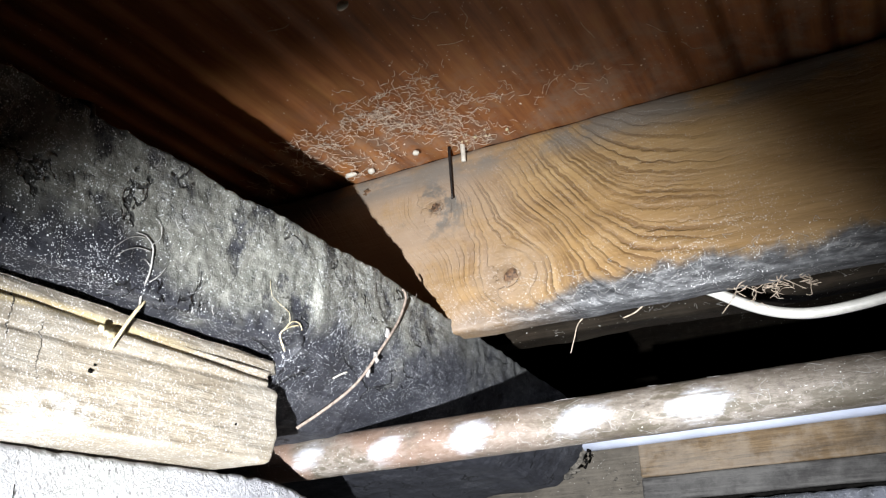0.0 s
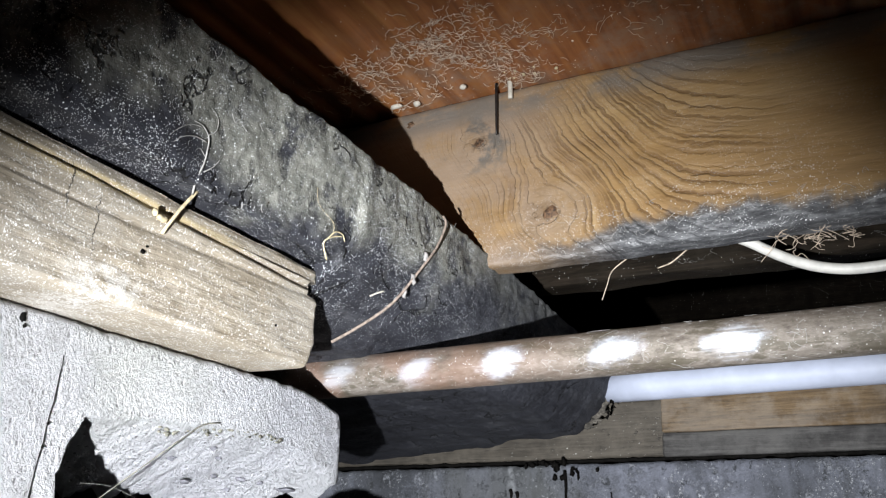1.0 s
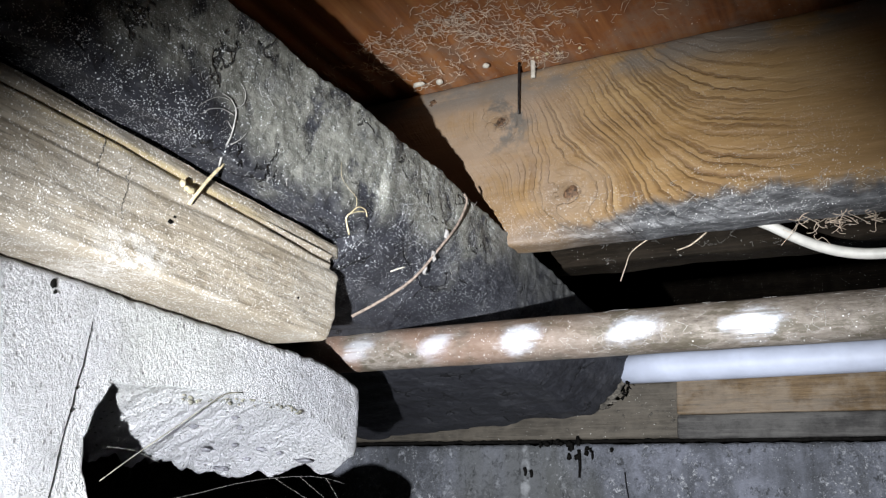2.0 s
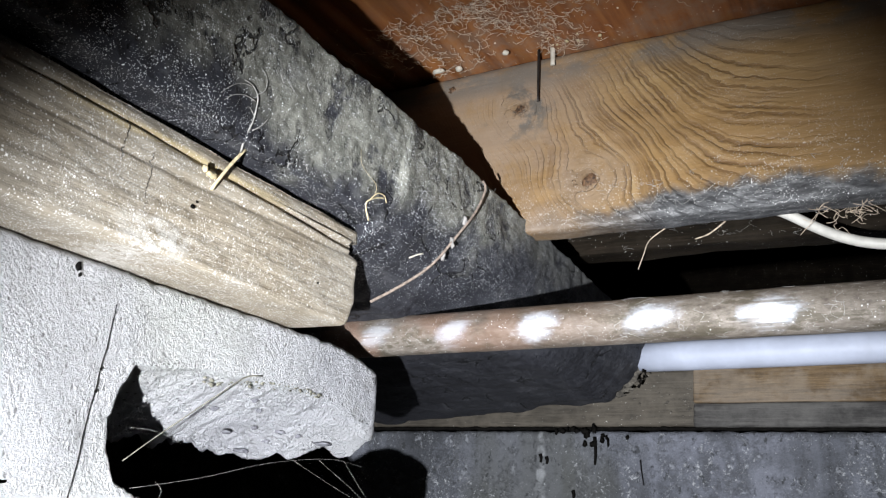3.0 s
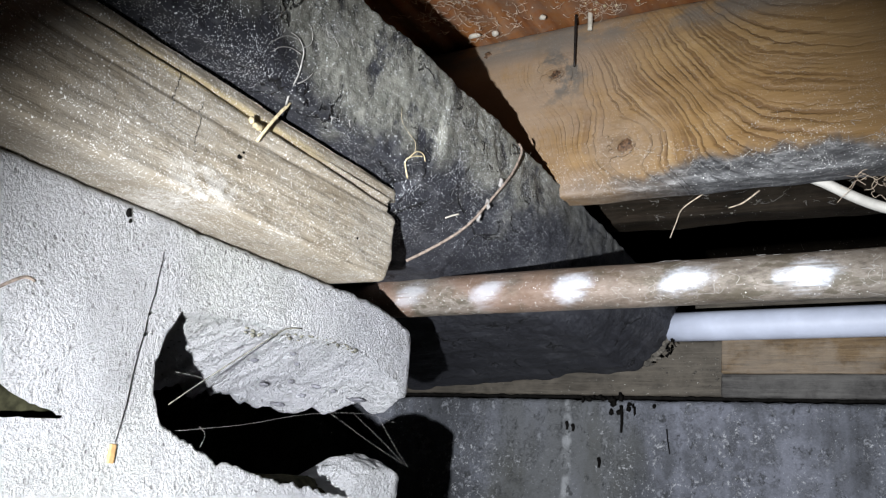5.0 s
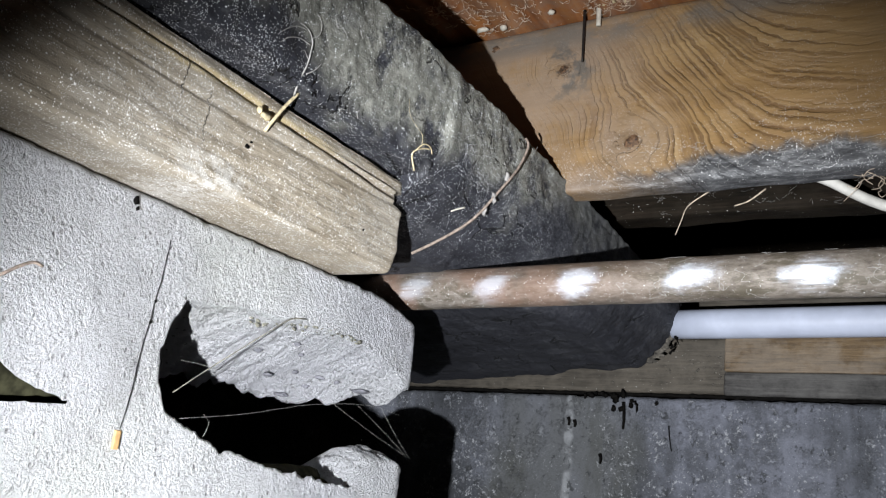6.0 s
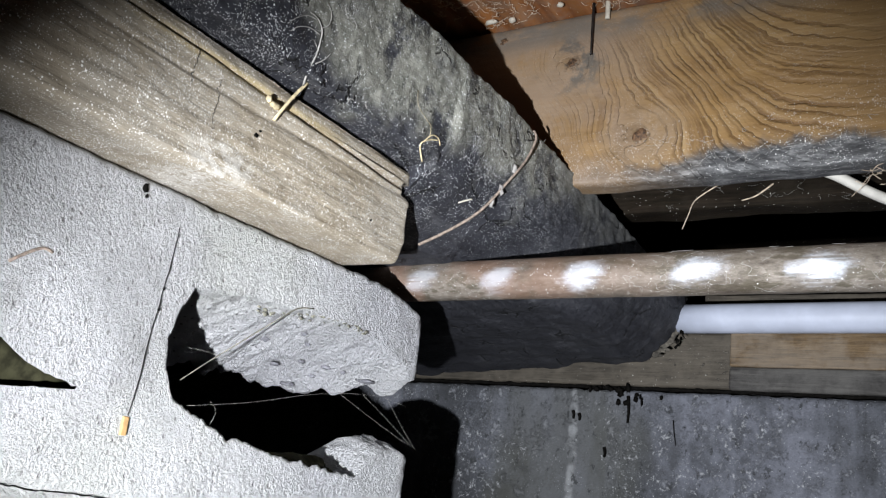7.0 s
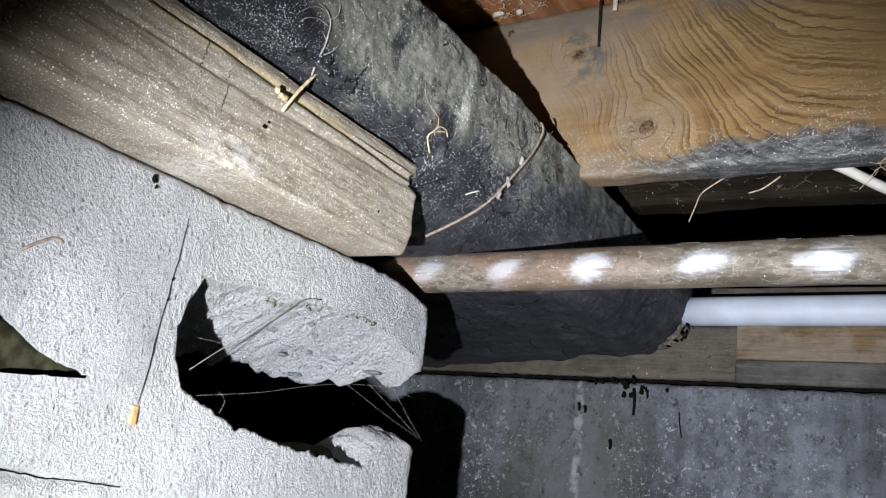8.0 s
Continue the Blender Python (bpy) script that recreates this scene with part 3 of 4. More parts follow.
def build_ceiling():
    """Underside of the floor boards with saw ridges running along them."""
    bm = bmesh.new()
    xs = [-2.6, -1.6] + [-1.0 + 0.004 * i for i in range(376)] + [1.2, 2.6]
    ys = [-2.4, -1.2, -0.3] + [0.0 + 0.014 * i for i in range(62)] + [0.9, 1.1, 1.16]

    def under(x, y):
        if not (-1.0 <= x <= 0.5 and 0.0 <= y <= 0.9):
            return UNDER
        s = x + 0.012 * noise.noise(Vector((x * 3, y * 2.5, 5))) + 0.02 * (y - 0.6) * (-x - 0.3)
        ph = (s / 0.042 + 0.5 * noise.noise(Vector((x * 5, 0, 2)))) % 1.0
        saw = ph if ph < 0.72 else (1 - ph) / 0.28 * 0.72
        k = min(1, max(0, (x + 1.0) / 0.05)) * (0.55 + 0.45 * noise.noise(Vector((x * 4, y * 3, 1))))
        return UNDER + 0.013 * (0.5 - saw) * k + 0.0012 * fbm((x, y * 0.3, 0), 50, 3)
    grid = [[bm.verts.new((x, y, under(x, y))) for y in ys] for x in xs]
    top = [[bm.verts.new((x, y, UNDER + 0.03)) for y in (ys[0], ys[-1])] for x in (xs[0], xs[-1])]
    for a, b in zip(grid, grid[1:]):
        for j in range(len(ys) - 1):
            bm.faces.new((a[j], a[j + 1], b[j + 1], b[j]))
    bm.faces.new((top[0][0], top[1][0], top[1][1], top[0][1]))
    tagged(link("ceiling", bm, SUBFLOOR), "red-brown rippled underside of the timber floor boards", "ceiling", kind="structure")


STUB_END = 0.738   # free end of the stub wall


def stub_face(y, z):
    p = (0, y, z)
    x = -0.497 + 0.005 * fbm(p, 5, 3) + 0.0010 * fbm(p, 60, 3) + 0.0008 * noise.noise(Vector(p) * 210)
    # swelling with a chipped pocket below it
    b = math.exp(-((y - 0.30) / 0.075) ** 2 - ((z - 0.465) / 0.05) ** 2)
    x += 0.014 * b
    # long hair crack
    if y < 0.39:
        g = (z - (0.351 - 0.06 * (y - 0.30) + 0.003 * noise.noise(Vector((y * 40, 0, 0))))) / 0.0028
        x -= 0.009 * math.exp(-g * g) * min(1.0, (0.39 - y) / 0.06)
    # rounded free end
    e = max(0.0, (y - (STUB_END - 0.026)) / 0.026)
    x -= 0.016 * e * e
    return x


def build_side_wall():
    """Pale concrete stub wall with a broken slot at its free end."""
    bm = bmesh.new()
    y_end = STUB_END
    face = stub_face
    ys = [-2.2, -1.2, -0.6, -0.2] + [0.0 + 0.004 * i for i in range(98)] + [0.390 + 0.002 * i for i in range(180)]
    ys = [y for y in ys if y <= y_end]

    def lerp(table, y):
        for (a, va), (b, vb) in zip(table, table[1:]):
            if y <= b:
                t = (y - a) / (b - a)
                t = t * t * (3 - 2 * t)
                return va + (vb - va) * t
        return table[-1][1]
    floor_of_slot = ((0.400, 0.455), (0.405, 0.436), (0.4157, 0.4146), (0.435, 0.4065), (0.4765, 0.394), (0.558, 0.384), (0.621, 0.379), (0.641, 0.378), (0.656, 0.394), (0.672, 0.404), (0.700, 0.406), (0.722, 0.400), (0.738, 0.386))
    roof_front = ((0.400, 0.455), (0.408, 0.478), (0.420, 0.495), (0.50, 0.503), (0.58, 0.506), (0.64, 0.503), (0.68, 0.492), (0.715, 0.475), (0.738, 0.488))

    def strip(cols):
        for a, b in zip(cols, cols[1:]):
            for k in range(len(a) - 1):
                try:
                    bm.faces.new((a[k], a[k + 1], b[k + 1], b[k]))
                except ValueError:
                    pass

    low_cols, high_cols = [], []
    back = -0.75
    for y in ys:
        open_slot = y > 0.400
        zb = lerp(floor_of_slot, y) if open_slot else 0.455
        zf = lerp(roof_front, y) if open_slot else 0.455
        if open_slot:
            zb += 0.0030 * fbm((y, 0, 0), 90, 4)
            zf += 0.0010 * fbm((y, 4, 0), 40, 3)
        col = []
        n = 88
        for k in range(n + 1):
            z = zb * (k / n) ** 0.55
            col.append(bm.verts.new((face(y, z), y, z)))
        if open_slot:
            stump = max(0.0, min(1.0, (y - 0.642) / 0.014))
            for k in range(1, 9):
                w = k / 8
                fall = (-0.034 * w ** 0.8) * (1 - stump) + (0.010 * math.sin(w * 2.6)) * stump
                col.append(bm.verts.new((face(y, zb) - 0.055 * w, y, zb + fall + 0.0035 * stump * fbm((w * 0.06, y, 2), 70, 4))))
            col.append(bm.verts.new((back, y, zb - 0.10)))
        low_cols.append(col)
        col = []
        cap = TOP - 0.018 * max(0.0, (y - 0.64) / 0.098) ** 2 - 0.0015 * fbm((y, 9, 0), 60, 3)
        if open_slot:
            # broken soffit falling towards the back, then rising into the dark
            deep = 0.115 * max(0.0, min(1.0, (0.735 - y) / 0.11)) ** 0.8
            drop = 0.050 * min(1.0, deep / 0.10)
            back_x = face(y, zf) - deep
            rag = 0.009 * fbm((y, 7, 1), 45, 6)
            col.append(bm.verts.new((back, y, 0.54)))
            col.append(bm.verts.new((back_x - 0.02, y, zf - drop + 0.02)))
            m = 26
            for k in range(m):
                t = k / m
                q = (back_x, y, t * 0.1)
                col.append(bm.verts.new((back_x + (face(y, zf) - back_x) * t, y, zf - drop * (1 - t) ** 1.2 + rag * (1 - t) ** 3 + (0.004 * fbm((t * 0.11, y, 3), 24, 3) + 0.0034 * fbm((t * 0.11, y, 8), 80, 5)) * min(1, 6 * (1 - t)))))
        n = 34
        for k in range(n + 1):
            z = zf + (cap - zf) * k / n
            e = max(0.0, (z - (cap - 0.006)) / 0.006)
            col.append(bm.verts.new((face(y, z) - 0.004 * e * e, y, z)))
        col.append(bm.verts.new((back, y, cap)))
        high_cols.append(col)
    first = next(i for i, y in enumerate(ys) if y > 0.400)
    strip(low_cols[:first])
    strip(high_cols[:first])
    strip(low_cols[first:])
    strip(high_cols[first:])
    # near cheek of the slot, facing its free end
    a, b = low_cols[first - 1], low_cols[first]
    for k in range(88):
        bm.faces.new((a[k], a[k + 1], b[k + 1], b[k]))
    ha, hb = high_cols[first - 1], high_cols[first]
    off = len(hb) - len(ha)
    for k in range(len(ha) - 1):
        bm.faces.new((ha[k], ha[k + 1], hb[k + 1 + off], hb[k + off]))
    cheek = [bm.verts.new((-0.54, 0.424, 0.500)), bm.verts.new((back, 0.46, 0.54)), bm.verts.new((back, 0.46, 0.36)), bm.verts.new((-0.54, 0.424, 0.395))]
    bm.faces.new(cheek)
    bm.faces.new((ha[0], cheek[0], cheek[3]))
    # free ends
    bm.faces.new(low_cols[-1])
    bm.faces.new(list(reversed(high_cols[-1])))
    # the chipped pocket opens into the hollow of the wall
    def pocket(y):
        return 0.4100 + 0.017 * (max(0.0, 0.344 - y) / 0.066) ** 2
    gone = []
    for f in bm.faces:
        c = f.calc_center_median()
        if c.x > -0.62 and 0.15 < c.y < 0.343 and 0.4037 + 0.10 * (c.y - 0.28) < c.z < pocket(c.y):
            gone.append(f)
    inside = set(gone)
    rim = {v for f in gone for v in f.verts if any(g not in inside for g in v.link_faces)}
    for v in rim:
        top = pocket(v.co.y)
        foot = 0.4037 + 0.10 * (v.co.y - 0.28)
        if v.co.z > 0.5 * (foot + top):
            v.co.z = top + 0.0026 * fbm((v.co.y, 1, 1), 110, 4)
        else:
            v.co.z = foot + 0.0012 * fbm((v.co.y, 5, 1), 120, 3)
    bmesh.ops.delete(bm, geom=gone, context="FACES")
    wall = tagged(link("wall_west_inner", bm, CONCRETE), "pale rough concrete stub wall with a broken slot", "wall", kind="structure")
    # stones laid bare in the broken soffit
    for x, y, z, r, seed in ((-0.552, 0.6475, 0.4756, 0.0036, 3.1), (-0.535, 0.6907, 0.4693, 0.0062, 4.7), (-0.589, 0.6385, 0.457, 0.0050, 5.5), (-0.5686, 0.649, 0.467, 0.0028, 6.2),
                             (-0.551, 0.555, 0.4846, 0.0026, 7.9), (-0.530, 0.581, 0.495, 0.0024, 8.8), (-0.575, 0.60, 0.470, 0.0030, 9.3), (-0.545, 0.665, 0.474, 0.0022, 10.4), (-0.560, 0.62, 0.476, 0.0020, 11.6), (-0.540, 0.60, 0.489, 0.0018, 12.7)):
        part("stone", lump((x, y, z - 0.0006), (r * 1.2, r * 1.6, max(0.0018, r * 0.26)), seed, rough=0.6, level=3), STONE, wall, "grey stone laid bare in the break")
    tagged(link("damp_soil", lump((-0.541, 0.600, 0.372), (0.020, 0.062, 0.019), 4.0, rough=0.5, level=4), MOSS), "dark olive damp soil lying in the slot", "soil", kind="stuff")
    tagged(link("damp_soil", lump((-0.540, 0.290, 0.414), (0.038, 0.075, 0.030), 9.0, rough=0.25, level=4), MOSS), "dark olive damp soil in the chipped pocket", "soil", kind="stuff")


# ---- timbers ----
def build_plate():
    """Grey sill plate lying on the stub wall, overhanging its face, with a split top edge."""
    def shape(p, n):
        q = (p.x * 3, p.y * 0.5, p.z * 3)
        out = 0.0016 * fbm(q, 16, 4) + 0.0008 * fbm((p.x, p.y * 0.15, p.z), 140, 3)
        if n.x > 0.3:
            g = (p.z - (0.6305 + 0.004 * math.sin(p.y * 7))) / 0.0022
            out -= 0.006 * math.exp(-g * g) * min(1, max(0.25, (p.y - 0.30) / 0.2))
            g2 = (p.z - (0.617 + 0.003 * math.sin(p.y * 11 + 1))) / 0.0022
            out -= 0.0022 * math.exp(-g2 * g2)
            if p.z > 0.633:
                out -= 0.003
        p = p + Vector((1, 0, 0)) * out if n.x > 0.3 else p + n * out
        if p.y > 0.55:
            # frayed end: the lower part stands a little further out
            t = (p.y - 0.55) / 0.045
            if 0.619 < p.z < 0.632:
                p.y -= 0.010 * t
            elif p.z <= 0.575:
                p.y -= 0.010 * t * (0.575 - p.z) / 0.018
            p.y += 0.0015 * fbm((0, 1, p.z), 90, 3) * t
        return p
    bm = lattice((-0.62, -0.10, 0.5575), (-0.448, 0.600, 0.645), (10, 900, 60), 0.0035, shape)
    tagged(link("sill_plate", bm, PLATE), "weathered grey-brown timber plate lying on the pale concrete", "timber plate")


def build_beam():
    def shape(p, n):
        # cross-section is rounded below and leans out above; notched over the plate
        t = (p.z - 0.60) / 0.15
        y = p.y
        low = 0.652 if y < 0.60 else 0.607 - 0.022 * min(1.0, max(0.0, (y - 0.62) / 0.55))
        high = 0.7500 - 0.13 * max(0.0, min(0.5, y - 0.70))
        p = Vector((p.x, y, low + (high - low) * t))
        if n.x > -0.5:
            far = max(0.0, min(1.0, (y - 0.72) / 0.25))
            if y < 0.60:
                belly = -0.024 * max(0.0, min(1.0, 1 - t)) ** 1.5
            else:
                belly = 0.026 * far + 0.014 * max(0.0, min(1.0, (y - 1.0) / 0.2)) - 0.062 * (1 - max(0.0, min(1.0, (y - 0.80) / 0.30))) * max(0.0, 1 - t * 1.55) ** 1.8 - 0.024 * max(0.0, min(1.0, 1 - t)) ** 2
            wob = 0.006 * fbm((1, y * 0.8, p.z), 9, 4) + 0.0018 * fbm((2, y, p.z), 42, 4) + 0.0012 * fbm((2, y, p.z), 150, 2)
            p.x += (belly + wob) * max(0.0, min(1.0, (p.x + 0.62) / 0.12))
        if y > 1.0 and n.x > -0.5:
            p.x -= 0.040 * min(1.0, (y - 1.0) / 0.15) * max(0.0, 1 - t * 1.5) ** 1.6 * max(0.0, min(1.0, (p.x + 0.62) / 0.12))
        p.z -= 0.085 * max(0.0, -0.42 - p.x) * max(0.0, 1 - t * 2) * max(0.0, min(1.0, (y - 0.80) / 0.2))
        if t > 0.8:
            p.z += min(1.0, (t - 0.8) / 0.15) * ( 0.004 * fbm((3, y, 0), 13, 5) + 0.0012 * fbm((3, y, 0), 90, 3))
        if t < 0.2:
            p.z += (0.2 - t) / 0.2 * 0.003 * fbm((p.x, y, 5), 22, 4)
        if y > 1.15:
            k = (y - 1.15) / 0.05
            p.y += 0.018 * k * fbm((p.x * 0.5, 2, p.z), 45, 4)
        return p
    bm = lattice((-0.80, -0.5, 0.60), (-0.404, 1.215, 0.75), (44, 560, 60), 0.004, shape)
    beam = base("floor_beam", (-0.5, 1.0, 0.585), "black tarred rough timber beam with pale specks of dust and painted glints", "beam")
    part("body", bm, BEAM, beam)
    # mud stuffed round the end on the back sill
    rng = random.Random(4)
    bm = bmesh.new()
    for i in range(60):
        w = rng.random()
        at = (-0.366 - 0.042 * w + rng.gauss(0, 0.003), 1.204 + 0.018 * w, 0.652 - 0.058 * w + rng.gauss(0, 0.002))
        r = rng.uniform(0.0018, 0.0055)
        lump(at, (r * rng.uniform(1.0, 2.2), r * 0.5, r * rng.uniform(0.5, 1.0)), i * 1.7, bm, 0.95, 2)
    fr = bmesh.new()
    for i in range(16):
        z = rng.uniform(0.600, 0.690)
        p = Vector((-0.368 - 0.10 * max(0.0, 0.63 - z) * 3, 1.205, z))
        pts = [p.copy()]
        for k in range(3):
            p += Vector((rng.uniform(-0.001, 0.003), rng.uniform(0.0, 0.004), rng.uniform(-0.006, 0.004)))
            pts.append(p.copy())
        tube(pts, rng.uniform(0.0008, 0.0026), 5, fr, taper=0.3, smooth=2)
    part("frayed_fibres", fr, BLACKBIT, beam, "black frayed wood fibres")
    part("mud_packing", bm, MUD, beam, "crumbling grey mud packed round the beam end")


def build_joists():
    def worn(amp, seed):
        def shape(p, n):
            o = amp * fbm((p.x * 0.5 + seed, p.y, p.z), 12, 4) + 0.0006 * fbm((p.x * 0.3, p.y, p.z), 90, 3)
            p = p + n * o if n.length else p
            p.z += 0.003 * fbm((p.x, p.y, seed), 8, 3) * max(0.0, -n.z)
            return p
        return shape
    joist = base("floor_joist", (0.3, 0.853, 0.716), "orange-brown sawn joist with knots and a dusty grey foot", "joist", "floor joists")
    part("body", lattice((-0.80, 0.835, 0.714), (1.4, 0.872, UNDER - 0.004), (420, 6, 42), 0.007, worn(0.0015, 1)), JOIST, joist)
    for kx, kz, r, seed in ((-0.497, 0.912, 0.0055, 5.0), (-0.404, 0.868, 0.0075, 3.0), (-0.318, 0.767, 0.0105, 8.0)):
        part("knot", lump((kx, 0.8365, kz), (r, 0.0028, r * 0.85), seed, rough=0.5, level=3), KNOT, joist, "dark cracked knot")
    # rear joist: the shade of the front joist is in its material colour
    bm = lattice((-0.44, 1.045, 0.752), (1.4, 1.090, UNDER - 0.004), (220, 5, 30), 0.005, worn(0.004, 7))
    tagged(link("floor_joist", bm, SHADEWOOD), "joist behind the knotty joist, with shade put into its dark brown", "joist", "floor joists")


def build_back_sill():
    def rough(seed, amp=0.002):
        def shape(p, n):
            o = amp * fbm((p.x * 0.4 + seed, p.y, p.z), 18, 4) + 0.0008 * fbm((p.x * 0.2, p.y, p.z), 120, 3)
            return p + n * o if n.length else p
        return shape
    bm = lattice((-1.6, 1.2700, 0.5565), (-0.290, 1.42, 0.640), (240, 6, 24), 0.006, rough(3, 0.002))
    tagged(link("back_sill", bm, SILL_OLD), "mud-grey old timber sill on the back wall", "timber sill", "back sills")
    bm = bmesh.new()
    rng = random.Random(31)
    for i in range(70):
        x = -0.36 + rng.gauss(0, 0.05) if i < 45 else rng.uniform(-0.85, -0.33)
        x = min(x, -0.320)
        r = rng.uniform(0.0005, 0.0018)
        lump((x, 1.2697, rng.uniform(0.562, 0.636)), (r * rng.uniform(1, 2.5), 0.0007, r), i * 0.9, bm, 0.9, 1)
    tagged(link("mud_smears", bm, MUD), "dried grey mud smears on the old timber sill", "mud", kind="stuff")
    sill = base("back_sill", (0.3, 1.34, 0.5565), "clean orange-brown timber sill with a grey weathered foot", "timber sill", "back sills")
    part("upper_board", lattice((-0.314, 1.265, 0.5895), (1.5, 1.42, 0.645), (200, 5, 16), 0.003, rough(5, 0.001)), SILL, sill)
    part("lower_board", lattice((-0.314, 1.2655, 0.5555), (1.5, 1.42, 0.5888), (200, 5, 10), 0.004, rough(8, 0.0012)), SILL_FOOT, sill, "grey weathered lower board")
    bm = lattice((-0.36, 1.30, 0.6465), (1.5, 1.33, 0.7035), (60, 3, 6), 0.003, rough(6, 0.001))
    tagged(link("packing_strip", bm, SILL_OLD), "thin grey batten standing on the sill behind the white pipe", "batten")


# ---- pipes and cable ----
def build_pipes():
    bm = bmesh.new()
    sides, n = 40, 260
    rings = []
    for i in range(n + 1):
        x = -0.66 + 2.0 * i / n
        cy, cz = 0.755, 0.5875 + 0.006 * (x + 0.3)
        ring = []
        for s in range(sides):
            a = 2 * math.pi * s / sides
            r = 0.0205 + 0.0004 * fbm((x * 0.6, math.cos(a) * 0.05, math.sin(a) * 0.05), 40, 3)
            ring.append(bm.verts.new((x, cy + r * math.cos(a), cz + r * math.sin(a))))
        rings.append(ring)
    for a, b in zip(rings, rings[1:]):
        for s in range(sides):
            bm.faces.new((a[s], b[s], b[(s + 1) % sides], a[(s + 1) % sides]))
    bm.faces.new(rings[0])
    bm.faces.new(list(reversed(rings[-1])))
    tagged(link("steel_pipe", bm, STEEL), "rusty brown steel pipe with white spots", "pipe")
    bm = tube([(-0.375, 1.215, 0.6475), (0.2, 1.215, 0.652), (0.8, 1.215, 0.655), (1.5, 1.215, 0.66)], 0.0208, 32, smooth=6)
    tagged(link("plastic_pipe", bm, PVC), "smooth white plastic pipe running along the back sill", "pipe")
    cable = base("electric_cable", (-0.15, 0.95, 0.752), "cream sheathed cable hanging below the joist", "cable")
    pts = [(-0.158, 0.950, 0.758), (-0.135, 0.950, 0.746), (-0.105, 0.950, 0.726), (-0.080, 0.948, 0.712), (-0.055, 0.946, 0.703), (-0.028, 0.945, 0.699), (0.01, 0.944, 0.700), (0.08, 0.945, 0.708), (0.2, 0.95, 0.72), (0.4, 0.96, 0.745)]
    part("sheath", tube(pts, 0.0058, 14, smooth=6), CABLE, cable)
    bm = bmesh.new()
    for i in range(9):
        rng = random.Random(i)
        lump((-0.164 + rng.uniform(-0.007, 0.005), 0.949 + rng.uniform(-0.005, 0.005), 0.756 + rng.uniform(-0.005, 0.005)), (0.004, 0.003, 0.003), i, bm, 0.6)
    part("cable_tip", bm, FLUFF, cable, "crumbly brown debris on the cable tip")


# ---- small things ----
def build_nails():
    nail = base("nail", (-0.377, 0.823, 0.93), "dark iron nail driven through the floor board", "nail")
    part("shank", tube([(-0.379, 0.826, 0.936), (-0.378, 0.824, 0.90), (-0.3775, 0.8235, 0.868)], 0.0019, 8, taper=0.6), IRON, nail)
    tagged(link("dowel_peg", tube([(-0.362, 0.826, 0.936), (-0.3615, 0.826, 0.925), (-0.361, 0.825, 0.912)], 0.0030, 10, taper=0.9), DOWEL), "short pale wooden peg in the floor board", "peg")
    tagged(link("nail", tube([(-0.415, 0.338, 0.758), (-0.398, 0.336, 0.748), (-0.392, 0.332, 0.735)], 0.0016, 8), IRON), "small dark nail in the black beam", "nail")


